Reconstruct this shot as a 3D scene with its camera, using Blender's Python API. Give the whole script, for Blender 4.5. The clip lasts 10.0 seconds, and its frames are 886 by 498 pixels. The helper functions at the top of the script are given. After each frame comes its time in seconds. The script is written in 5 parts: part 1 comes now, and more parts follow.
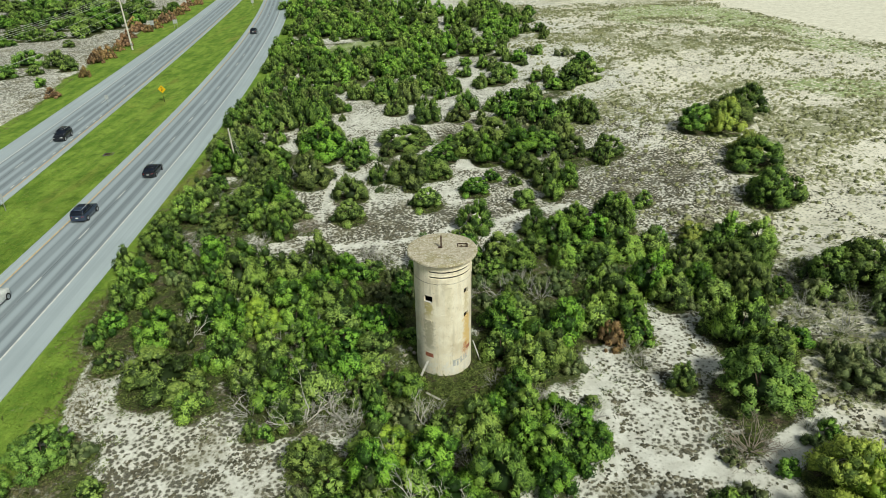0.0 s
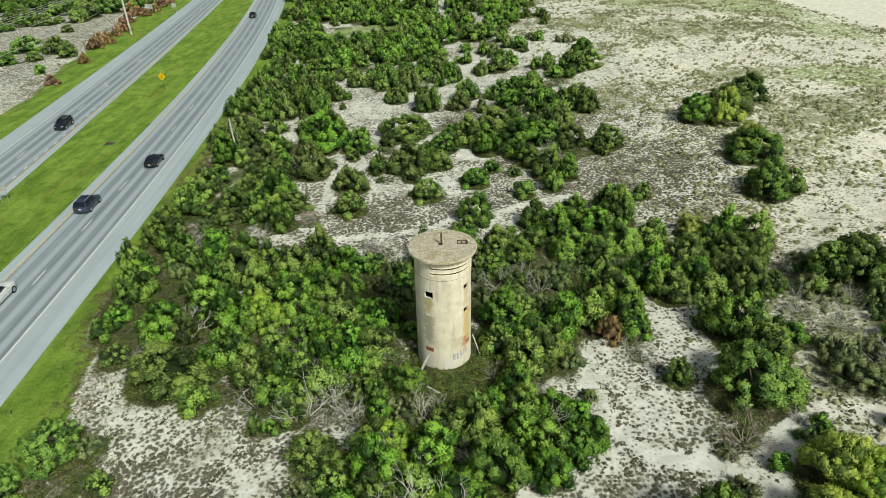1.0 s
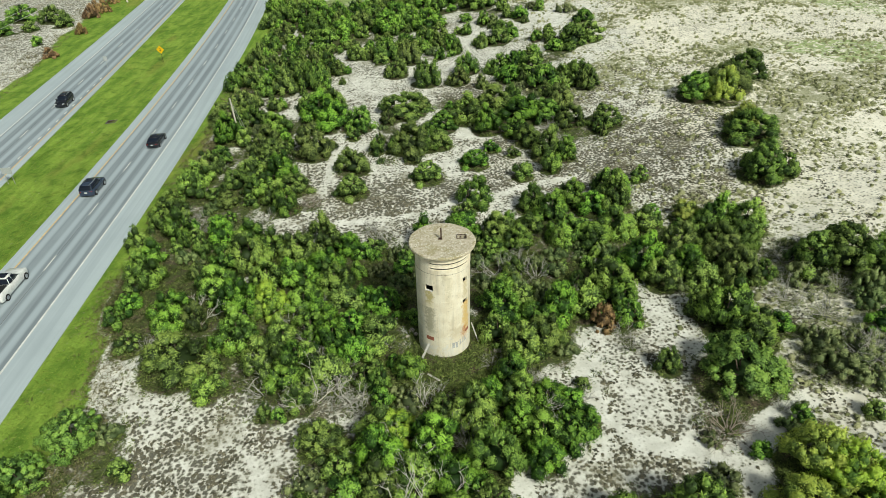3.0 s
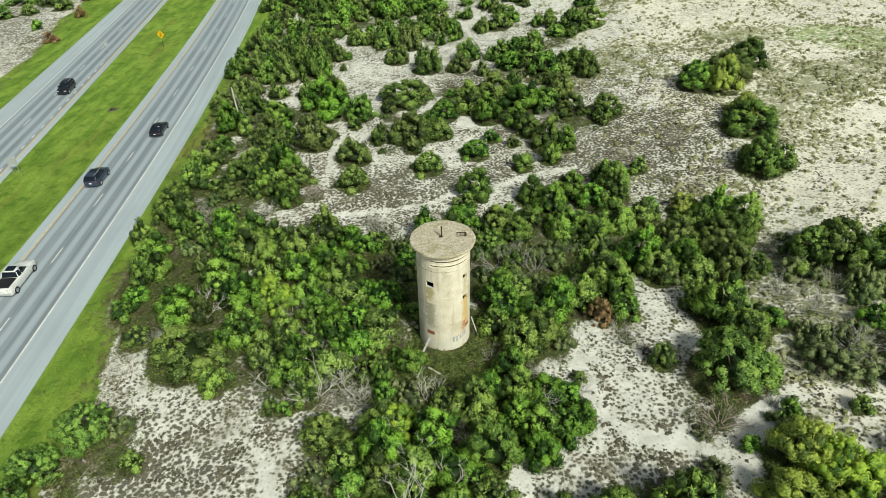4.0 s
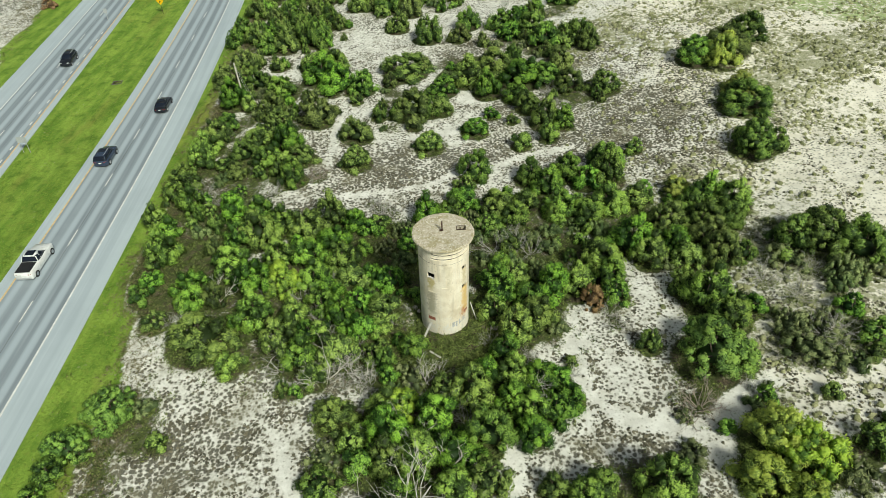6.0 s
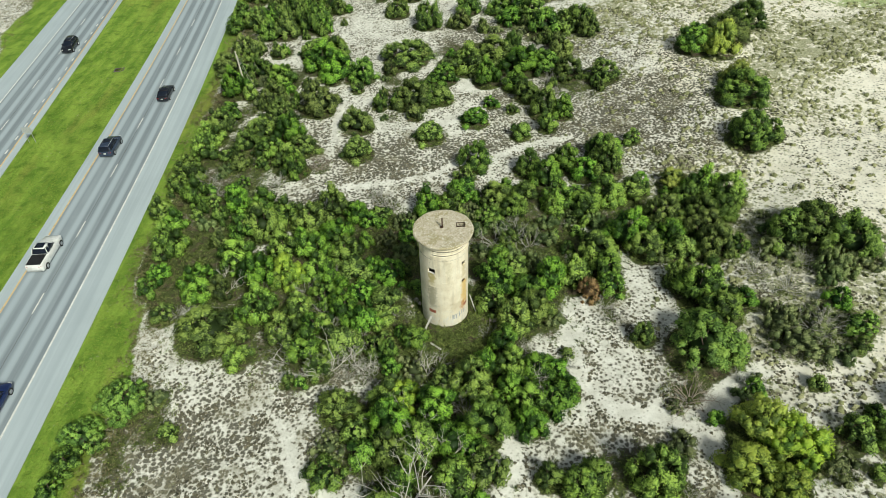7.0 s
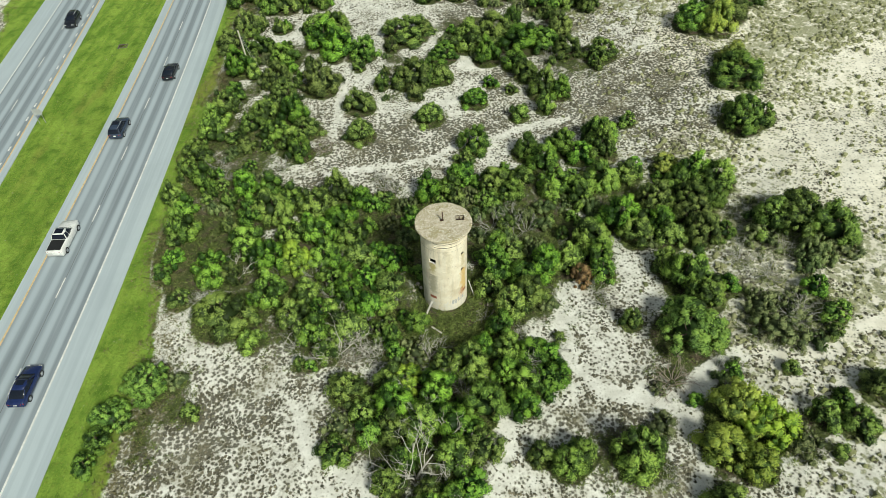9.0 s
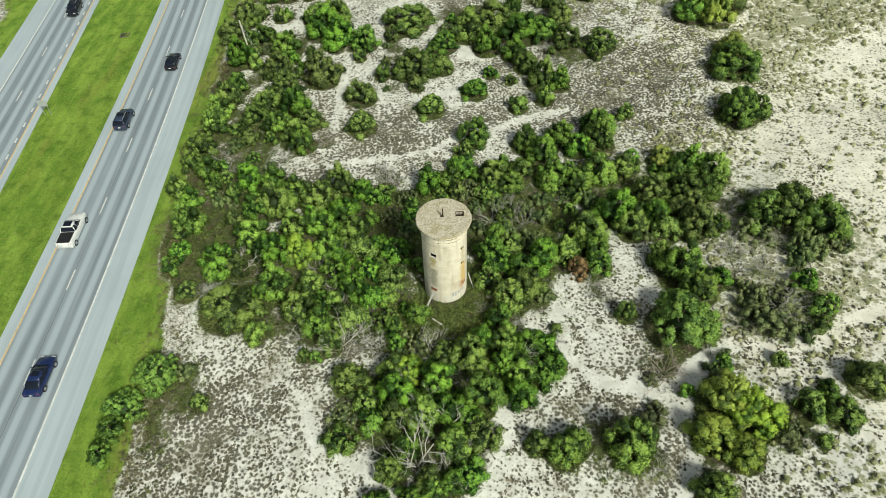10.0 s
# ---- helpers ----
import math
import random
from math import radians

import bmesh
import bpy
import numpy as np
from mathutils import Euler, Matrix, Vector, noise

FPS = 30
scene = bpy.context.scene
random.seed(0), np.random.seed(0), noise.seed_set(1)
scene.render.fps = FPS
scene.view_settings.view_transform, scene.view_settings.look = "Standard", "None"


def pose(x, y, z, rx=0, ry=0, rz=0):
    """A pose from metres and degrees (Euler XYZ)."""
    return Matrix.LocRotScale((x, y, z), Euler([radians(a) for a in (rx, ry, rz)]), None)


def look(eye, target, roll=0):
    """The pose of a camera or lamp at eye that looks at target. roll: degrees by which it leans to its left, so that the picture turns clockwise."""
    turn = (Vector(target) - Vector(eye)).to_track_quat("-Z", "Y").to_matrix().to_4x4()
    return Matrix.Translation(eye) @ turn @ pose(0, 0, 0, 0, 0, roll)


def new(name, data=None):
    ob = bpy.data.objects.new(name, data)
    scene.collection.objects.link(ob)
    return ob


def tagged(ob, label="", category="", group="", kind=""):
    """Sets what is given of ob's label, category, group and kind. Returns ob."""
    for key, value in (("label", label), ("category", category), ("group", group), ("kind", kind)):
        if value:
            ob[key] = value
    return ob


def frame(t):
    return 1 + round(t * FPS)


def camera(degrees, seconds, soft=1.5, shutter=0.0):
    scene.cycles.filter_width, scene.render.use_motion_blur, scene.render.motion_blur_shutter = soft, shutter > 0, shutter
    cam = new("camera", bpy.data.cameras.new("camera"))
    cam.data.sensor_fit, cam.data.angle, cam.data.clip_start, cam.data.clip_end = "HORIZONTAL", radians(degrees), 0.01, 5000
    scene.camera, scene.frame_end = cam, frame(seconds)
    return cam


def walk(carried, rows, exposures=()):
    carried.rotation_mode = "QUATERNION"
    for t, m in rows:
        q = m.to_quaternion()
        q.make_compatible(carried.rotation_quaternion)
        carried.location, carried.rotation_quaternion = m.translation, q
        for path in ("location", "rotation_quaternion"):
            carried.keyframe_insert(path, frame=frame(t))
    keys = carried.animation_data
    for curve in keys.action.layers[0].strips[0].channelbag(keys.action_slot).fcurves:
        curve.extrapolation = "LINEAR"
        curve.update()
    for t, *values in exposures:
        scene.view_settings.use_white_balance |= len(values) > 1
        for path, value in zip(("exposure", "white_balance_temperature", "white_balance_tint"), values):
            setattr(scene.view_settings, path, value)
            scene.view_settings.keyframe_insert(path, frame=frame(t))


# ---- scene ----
cam = camera(68.3, 10.0, soft=0.65)
METRES, EYE, TILT, LEAN, TURN = 22.5, 35.6, -27.7, 1.0, 0.0
ROWS = [
    (0.0, 0.0, 0.0, 0.0, 0.0, 0.0, -0.0),
    (0.5, 0.0013, -0.0148, 0.0262, 0.04, -0.79, -0.0),
    (1.0, 0.0016, -0.0307, 0.055, 0.05, -1.61, 0.02),
    (1.5, 0.0012, -0.0466, 0.0835, 0.04, -2.4, 0.06),
    (2.0, 0.0011, -0.0651, 0.1165, 0.01, -3.28, 0.1),
    (2.5, 0.0021, -0.0839, 0.1519, 0.02, -4.21, 0.12),
    (4.0, 0.0056, -0.1476, 0.2723, 0.15, -7.17, 0.08),
    (4.5, 0.0064, -0.1729, 0.3171, 0.16, -8.24, 0.08),
    (5.0, 0.0062, -0.1988, 0.3655, 0.17, -9.37, 0.08),
    (5.5, 0.0071, -0.2258, 0.4164, 0.19, -10.54, 0.1),
    (7.0, 0.0087, -0.3073, 0.5736, 0.23, -13.96, 0.15),
    (7.5, 0.0097, -0.3337, 0.6262, 0.23, -15.05, 0.18),
    (8.0, 0.0107, -0.3606, 0.6791, 0.24, -16.13, 0.2),
    (8.5, 0.0118, -0.3874, 0.7316, 0.26, -17.17, 0.22),
    (9.0, 0.0125, -0.4143, 0.7846, 0.28, -18.23, 0.24),
    (9.5, 0.0139, -0.4407, 0.8357, 0.3, -19.24, 0.25),
    (10.0, 0.0146, -0.465, 0.885, 0.32, -20.19, 0.27),
]
walk(cam, [(t, pose(0, 0, EYE, TILT, LEAN, TURN) @ pose(METRES * x, METRES * y, METRES * z, 90 + pitch, roll, yaw)) for t, x, y, z, yaw, pitch, roll in ROWS], exposures=[(0.0, -0.31, 6600, -4), (2.0, -0.20, 6600, -4), (5.0, -0.15, 6600, -4), (10.0, -0.13, 6600, -4)])
import itertools

# ---- world, sun, exposure ----
SUN_TO = Vector((0.40, -0.60, 0.70)).normalized()
world = bpy.data.worlds.new("overcast_sky")
scene.world = world
world.use_nodes = True
wn = world.node_tree.nodes
sky = wn.new("ShaderNodeTexSky")
sky.sky_type = "NISHITA"
sky.sun_disc = False
sky.sun_elevation = math.asin(SUN_TO.z)
sky.sun_rotation = math.atan2(SUN_TO.x, SUN_TO.y)
sky.air_density, sky.dust_density, sky.ozone_density = 1.0, 3.0, 1.0
wn["Background"].inputs["Strength"].default_value = 0.082
cloud = wn.new("ShaderNodeHueSaturation")
cloud.inputs["Saturation"].default_value, cloud.inputs["Value"].default_value = 0.50, 1.0
world.node_tree.links.new(sky.outputs["Color"], cloud.inputs["Color"])
world.node_tree.links.new(cloud.outputs["Color"], wn["Background"].inputs["Color"])
sun = new("sun", bpy.data.lights.new("sun", "SUN"))
sun.data.energy, sun.data.angle, sun.data.color = 3.75, radians(11), (1.0, 0.965, 0.905)
sun.matrix_world = look((0, 0, 90), Vector((0, 0, 90)) - SUN_TO)

# ---- number fields over the plan ----
def smooth(a, b, v):
    s = np.clip((v - a) / (b - a), 0, 1)
    return s * s * (3 - 2 * s)


def grain(x, y, size, seed=0):
    """Smooth value noise over the plan, 0 to 1, with cells of the given size."""
    x, y = np.asarray(x, float) / size + 311.7 * seed, np.asarray(y, float) / size - 173.3 * seed
    ix, iy = np.floor(x).astype(np.int64), np.floor(y).astype(np.int64)
    fx, fy = x - ix, y - iy
    fx, fy = fx * fx * (3 - 2 * fx), fy * fy * (3 - 2 * fy)

    def lattice(i, j):
        h = (i * 374761393 + j * 668265263 + seed * 974711) & 0xFFFFFFFF
        h = ((h ^ (h >> 13)) * 1274126177) & 0xFFFFFFFF
        return ((h ^ (h >> 16)) & 0xFFFF) / 65535.0

    return ((lattice(ix, iy) * (1 - fx) + lattice(ix + 1, iy) * fx) * (1 - fy)
            + (lattice(ix, iy + 1) * (1 - fx) + lattice(ix + 1, iy + 1) * fx) * fy)


def fractal(x, y, size, seed=0):
    return 0.55 * grain(x, y, size, seed) + 0.3 * grain(x, y, size / 2.1, seed + 1) + 0.15 * grain(x, y, size / 4.3, seed + 2)


def near_line(y):
    """Where the lane line of the near carriageway runs."""
    return -42.96 - 0.01483 * y - 2.933e-4 * y * y


def far_line(y):
    """Where the lane line of the far carriageway runs."""
    return -58.70 - 0.09033 * y - 8.985e-5 * y * y


def height(x, y):
    """The lie of the land: flat by the road, a dune rising to the sea side."""
    x, y = np.asarray(x, float), np.asarray(y, float)
    u = 0.1 * (x - 12) + 0.03 * np.maximum(0, y - 65)
    z = np.maximum(0, 5.4 / (1 + np.exp(-1.05 * (u - 2.4))) - 0.402 * np.clip(1 - u / 5, 0, 1))
    wild = smooth(8.5, 15, x - near_line(y)) * smooth(2.2, 6, np.hypot(x + 0.5, y - 46.8))
    beach = smooth(-6, 6, x - 101.8 + 0.158 * (y - 156))
    z = z + wild * (1 - beach) * (0.55 * (fractal(x, y, 11, 3) - 0.5) + 0.16 * (grain(x, y, 1.7, 9) - 0.5) + 1.6 * smooth(20, 45, x) * (fractal(x, y, 17, 5) - 0.5))
    ditch = np.exp(-((x - 0.5 * (near_line(y) - 4.9 + far_line(y) + 4.9)) / 3.2) ** 2)
    return z - 0.35 * ditch * (1 - wild)


def lift(x, y):
    return float(height(np.array([x]), np.array([y]))[0])


# ---- mesh helpers ----
def mesh_of(name, verts, faces, mat, smoothed=False):
    """A mesh from arrays of corners and of equal-sided faces."""
    verts, faces = np.asarray(verts, np.float32).reshape(-1, 3), np.asarray(faces, np.int32)
    me = bpy.data.meshes.new(name)
    n, k = faces.shape
    me.vertices.add(len(verts))
    me.vertices.foreach_set("co", verts.ravel())
    me.loops.add(n * k)
    me.loops.foreach_set("vertex_index", faces.ravel())
    me.polygons.add(n)
    me.polygons.foreach_set("loop_start", np.arange(n, dtype=np.int32) * k)
    me.polygons.foreach_set("loop_total", np.full(n, k, np.int32))
    me.polygons.foreach_set("use_smooth", np.full(n, smoothed))
    me.materials.append(mat)
    me.update(calc_edges=True)
    return me


def soften(me, towards):
    """Turns the faces and the shading of leaves and blades to the outside of the heap they grow on."""
    n = len(me.polygons)
    co = np.zeros(3 * len(me.vertices), np.float32)
    me.vertices.foreach_get("co", co)
    co = co.reshape(-1, 3)
    idx = np.zeros(3 * n, np.int32)
    me.loops.foreach_get("vertex_index", idx)
    tri = idx.reshape(-1, 3)
    flat = np.cross(co[tri[:, 1]] - co[tri[:, 0]], co[tri[:, 2]] - co[tri[:, 0]])
    back = (flat * towards[tri[:, 0]]).sum(1) < 0
    tri[back] = tri[back][:, ::-1]
    me.loops.foreach_set("vertex_index", tri.ravel())
    me.polygons.foreach_set("use_smooth", np.ones(n, bool))
    me.update(calc_edges=True)
    me.normals_split_custom_set_from_vertices(towards.astype(np.float32))


def part(name, bm, material, parent, label=""):
    """Links a bmesh (or a ready mesh) as one mesh object under its thing."""
    if isinstance(bm, bpy.types.Mesh):
        me = bm
    else:
        me = bpy.data.meshes.new(name)
        bmesh.ops.recalc_face_normals(bm, faces=bm.faces)
        bm.to_mesh(me)
        bm.free()
        me.materials.append(material)
    ob = new(name, me)
    ob.parent = parent
    return tagged(ob, label)


def box(bm, m, sx, sy, sz, bevel=0.0):
    made = bmesh.ops.create_cube(bm, size=1, matrix=m @ Matrix.Diagonal((sx, sy, sz, 1)))
    if bevel:
        edges = list({e for v in made["verts"] for e in v.link_edges})
        bmesh.ops.bevel(bm, geom=edges, offset=bevel, segments=2, affect="EDGES", profile=0.5)
    return bm


def boxed(sx, sy, sz, m=None, bevel=0.0):
    return box(bmesh.new(), m or Matrix(), sx, sy, sz, bevel)


def rod(bm, a, b, r0, r1=None, sides=8):
    a, b = Vector(a), Vector(b)
    d = b - a
    m = Matrix.Translation((a + b) / 2) @ d.to_track_quat("Z", "Y").to_matrix().to_4x4()
    bmesh.ops.create_cone(bm, cap_ends=True, segments=sides, radius1=r0, radius2=r0 if r1 is None else r1, depth=d.length, matrix=m)
    return bm


# ---- materials ----
class Nodes:
    """Short hand for a node material."""

    def __init__(self, name, rough=0.8, metal=0.0, spec=0.3):
        self.mat = bpy.data.materials.new(name)
        self.mat.use_nodes = True
        self.t = self.mat.node_tree
        self.bsdf = self.t.nodes["Principled BSDF"]
        self.set(Roughness=rough, Metallic=metal)
        self.bsdf.inputs["Specular IOR Level"].default_value = spec

    def set(self, **values):
        for k, v in values.items():
            self.put(self.bsdf.inputs[k.replace("_", " ")], v)

    def put(self, socket, v):
        if isinstance(v, bpy.types.NodeSocket):
            self.t.links.new(v, socket)
        elif isinstance(v, tuple) and len(v) == 3 and socket.type == "RGBA":
            socket.default_value = (*v, 1)
        else:
            socket.default_value = v

    def node(self, kind, out=0, props=None, **inputs):
        n = self.t.nodes.new(kind)
        props = props or {}
        if "operation" in props:
            n.operation = props["operation"]
        if "interpolation_type" in props:
            n.interpolation_type = props["interpolation_type"]
        if "attribute_name" in props:
            n.attribute_name = props["attribute_name"]
        for k, v in inputs.items():
            key = int(k[1:]) if k[0] == "i" and k[1:].isdigit() else k.replace("_", " ")
            self.put(n.inputs[key], v)
        return n.outputs[out]

    def coords(self, which="Object"):
        return self.node("ShaderNodeTexCoord", which)

    def noise(self, scale, detail=3.0, vec=None, rough=0.55, dist=0.0):
        return self.node("ShaderNodeTexNoise", 0, None, Vector=vec or self.coords(), Scale=scale, Detail=detail, Roughness=rough, Distortion=dist)

    def ramp(self, v, a, b, lo=0.0, hi=1.0):
        return self.node("ShaderNodeMapRange", 0, {"interpolation_type": "SMOOTHSTEP"}, Value=v, From_Min=a, From_Max=b, To_Min=lo, To_Max=hi)

    def math(self, op, a, b=0.0):
        return self.node("ShaderNodeMath", 0, {"operation": op}, i0=a, i1=b)

    def mix(self, f, a, b):
        n = self.t.nodes.new("ShaderNodeMix")
        n.data_type = "RGBA"
        for i, v in ((0, f), (6, a), (7, b)):
            self.put(n.inputs[i], v)
        return n.outputs[2]

    def attr(self, name, out="Fac"):
        return self.node("ShaderNodeAttribute", out, {"attribute_name": name})

    def bump(self, h, strength=0.4, distance=0.02):
        self.set(Normal=self.node("ShaderNodeBump", 0, None, Height=h, Strength=strength, Distance=distance))


def plain(name, col, rough=0.6, metal=0.0, vary=0.25, scale=6.0, spec=0.4):
    """One colour with stains at a coarse and grain at a fine scale."""
    n = Nodes(name, rough, metal, spec)
    dark = tuple(c * (1 - vary) for c in col)
    f = n.math("ADD", n.math("MULTIPLY", n.noise(scale), 0.6), n.math("MULTIPLY", n.noise(scale * 9), 0.4))
    n.set(Base_Color=n.mix(n.ramp(f, 0.35, 0.65), dark, col))
    n.bump(f, 0.15, 0.01)
    return n.mat


def foliage(name, tip, mid, deep, clump=1.6):
    """Leaves that let light through, varied leaf by leaf, clump by clump and plant by plant."""
    n = Nodes(name, 0.55, 0.0, 0.25)
    isl = n.node("ShaderNodeNewGeometry", "Random Per Island")
    obj = n.node("ShaderNodeObjectInfo", "Random")
    spot = n.noise(clump, 2.0, n.node("ShaderNodeNewGeometry", "Position"))
    # carries the crown's painted light and shade besides its random growth tone
    baked_tone = n.attr("lit_tone")
    lit_tone = n.math("ADD", n.math("MULTIPLY", baked_tone, 0.75), n.math("MULTIPLY", n.math("SUBTRACT", spot, 0.5), 0.7))
    c = n.mix(n.ramp(lit_tone, 0.03, 0.36), deep, mid)
    c = n.mix(n.math("MULTIPLY", n.ramp(isl, 0.0, 1.0, 0.75, 1.0), n.ramp(lit_tone, 0.22, 0.60)), c, tip)
    hsv = n.node("ShaderNodeHueSaturation", 0, None, Color=c, Hue=n.ramp(obj, 0, 1, 0.487, 0.518), Saturation=n.ramp(obj, 0, 1, 0.92, 1.05), Value=n.ramp(n.math("FRACT", n.math("MULTIPLY", obj, 7.31)), 0, 1, 0.76, 1.20))
    n.set(Base_Color=hsv)
    thin = n.node("ShaderNodeBsdfTranslucent", 0, None, Color=hsv)
    both = n.node("ShaderNodeMixShader", 0, None, i0=0.26, i1=n.bsdf.outputs[0], i2=thin)
    n.put(n.t.nodes["Material Output"].inputs["Surface"], both)
    return n.mat


LEAF = {
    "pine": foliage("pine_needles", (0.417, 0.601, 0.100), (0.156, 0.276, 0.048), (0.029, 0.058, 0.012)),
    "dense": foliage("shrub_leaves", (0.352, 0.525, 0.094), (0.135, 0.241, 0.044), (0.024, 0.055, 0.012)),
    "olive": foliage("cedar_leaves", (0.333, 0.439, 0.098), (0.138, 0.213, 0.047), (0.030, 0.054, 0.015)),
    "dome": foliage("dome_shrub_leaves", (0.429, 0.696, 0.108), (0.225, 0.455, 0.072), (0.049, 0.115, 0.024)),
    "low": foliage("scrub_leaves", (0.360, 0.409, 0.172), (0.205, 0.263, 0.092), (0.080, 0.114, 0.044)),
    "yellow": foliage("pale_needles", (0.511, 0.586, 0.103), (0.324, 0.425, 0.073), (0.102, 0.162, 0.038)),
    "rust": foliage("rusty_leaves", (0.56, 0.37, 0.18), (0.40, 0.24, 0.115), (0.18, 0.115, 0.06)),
}
BARK = plain("bark", (0.16, 0.12, 0.09), 0.9, vary=0.5, scale=5)
DEADWOOD = plain("grey_dead_wood", (0.68, 0.64, 0.58), 0.85, vary=0.3, scale=4)
GREYTWIGS = plain("grey_dry_twigs", (0.47, 0.45, 0.41), 0.9, vary=0.35, scale=3)
TWIGS = plain("brown_dry_twigs", (0.40, 0.33, 0.27), 0.9, vary=0.4, scale=3)


def ground_material():
    n = Nodes("dune_ground", 0.95, 0.0, 0.1)
    pos = n.coords()
    litter, grass, heath = n.attr("litter"), n.attr("grass"), n.attr("heath")
    big, mid, fine = n.noise(0.11, 4, pos), n.noise(0.8, 4, pos, 0.6), n.noise(5.0, 4, pos, 0.65)
    grit = n.noise(38.0, 3, pos)
    sand = n.mix(n.ramp(mid, 0.3, 0.72), (0.66, 0.64, 0.575), (0.85, 0.83, 0.77))
    sand = n.mix(n.math("MULTIPLY", n.ramp(fine, 0.52, 0.74), 0.35), sand, (0.38, 0.365, 0.31))
    sand = n.mix(n.math("MULTIPLY", n.ramp(grit, 0.5, 0.8), 0.25), sand, (0.36, 0.32, 0.27))
    across = n.node("ShaderNodeSeparateXYZ", 0, None, Vector=pos)
    sand = n.mix(n.ramp(n.math("ADD", across, n.math("MULTIPLY", n.math("SUBTRACT", big, 0.5), 40.0)), 24.0, 42.0), sand, n.mix(n.ramp(mid, 0.3, 0.72), (0.72, 0.675, 0.56), (0.89, 0.845, 0.73)))
    rag = n.math("SUBTRACT", n.noise(3.4, 6, pos, 0.76, 0.3), 0.5)
    drift = n.math("SUBTRACT", n.noise(0.7, 6, pos, 0.7, 0.4), 0.5)
    ragged = n.math("ADD", n.math("MULTIPLY", rag, 1.0), n.math("MULTIPLY", drift, 1.1))

    def cushions(cells, amount, reach):
        """Above 0 where a cushion of plants stands, cell by cell."""
        far = n.node("ShaderNodeTexVoronoi", "Distance", None, Vector=pos, Scale=cells)
        return n.math("ADD", n.math("SUBTRACT", n.math("MULTIPLY", amount, reach), far), ragged)

    crust = n.mix(n.ramp(n.noise(9.0, 4, pos, 0.7), 0.36, 0.66), (0.042, 0.042, 0.032), (0.160, 0.147, 0.105))
    edge = n.math("ADD", n.math("MULTIPLY", n.math("SUBTRACT", mid, 0.5), 0.9), n.math("MULTIPLY", n.math("SUBTRACT", fine, 0.5), 0.9))
    level = n.math("ADD", cushions(2.7, heath, 0.72), n.math("MULTIPLY", n.math("SUBTRACT", fine, 0.5), 0.5))
    c = n.mix(n.ramp(level, -0.30, 0.04, 0, 0.62), sand, (0.36, 0.34, 0.27))
    c = n.mix(n.ramp(level, -0.03, 0.14, 0, 0.88), c, crust)
    haze = n.math("MULTIPLY", n.ramp(n.math("ADD", n.noise(0.23, 5, pos, 0.65), n.math("MULTIPLY", rag, 0.35)), 0.50, 0.66), n.ramp(heath, 0.25, 0.7))
    c = n.mix(n.math("MULTIPLY", haze, 0.55), c, n.mix(n.ramp(fine, 0.35, 0.65), (0.15, 0.135, 0.075), (0.33, 0.305, 0.20)))
    duff = n.mix(n.ramp(fine, 0.35, 0.68), (0.048, 0.040, 0.027), (0.150, 0.120, 0.080))
    moss = n.mix(n.ramp(fine, 0.3, 0.7), (0.038, 0.050, 0.018), (0.105, 0.125, 0.042))
    under = n.mix(n.ramp(mid, 0.36, 0.54), duff, moss)
    c = n.mix(n.ramp(n.math("ADD", litter, n.math("MULTIPLY", edge, 0.7)), 0.40, 0.62), c, under)
    mown = n.node("ShaderNodeMapping", 0, None, Vector=pos, Scale=(1.0, 0.22, 1.0))
    turf = n.mix(n.ramp(n.noise(0.55, 6, mown, 0.65), 0.36, 0.64), (0.132, 0.236, 0.031), (0.272, 0.392, 0.064))
    turf = n.mix(n.math("MULTIPLY", n.ramp(n.noise(0.22, 4, mown), 0.54, 0.72), 0.55), turf, (0.30, 0.28, 0.07))
    turf = n.mix(n.math("MULTIPLY", n.ramp(n.noise(4.0, 6, pos, 0.75), 0.44, 0.66), 0.6), turf, (0.075, 0.125, 0.02))
    turf = n.mix(n.math("MULTIPLY", n.ramp(n.noise(1.7, 5, pos, 0.7), 0.52, 0.70), 0.5), turf, (0.25, 0.26, 0.06))
    turf = n.mix(n.math("MULTIPLY", n.ramp(n.noise(0.5, 5, pos, 0.7), 0.50, 0.34), 0.55), turf, (0.06, 0.125, 0.016))
    c = n.mix(n.ramp(n.math("ADD", grass, n.math("MULTIPLY", edge, 0.45)), 0.38, 0.62), c, turf)
    dune = n.attr("dunegrass")
    blades = n.noise(7.0, 5, pos, 0.7)
    sward = n.mix(n.ramp(blades, 0.36, 0.62), (0.19, 0.20, 0.10), (0.42, 0.415, 0.26))
    green = n.mix(n.ramp(blades, 0.36, 0.62), (0.19, 0.285, 0.085), (0.37, 0.47, 0.165))
    green = n.mix(n.math("MULTIPLY", n.ramp(n.noise(1.1, 5, pos, 0.7), 0.42, 0.62), 0.40), green, (0.40, 0.385, 0.19))
    green = n.mix(n.math("MULTIPLY", n.ramp(n.noise(0.35, 5, pos, 0.7), 0.50, 0.64), 0.6), green, (0.13, 0.165, 0.065))
    sward = n.mix(n.ramp(n.math("ADD", n.attr("lush"), n.math("MULTIPLY", edge, 0.5)), 0.15, 0.7), sward, green)
    rise = cushions(1.5, dune, 0.80)
    c = n.mix(n.ramp(rise, -0.15, 0.15, 0, 0.86), c, sward)
    n.set(Base_Color=c)
    n.bump(n.math("ADD", n.math("MULTIPLY", mid, 0.6), n.math("ADD", n.math("MULTIPLY", fine, 0.3), n.math("MULTIPLY", grit, 0.06))), 0.55, 0.25)
    return n.mat


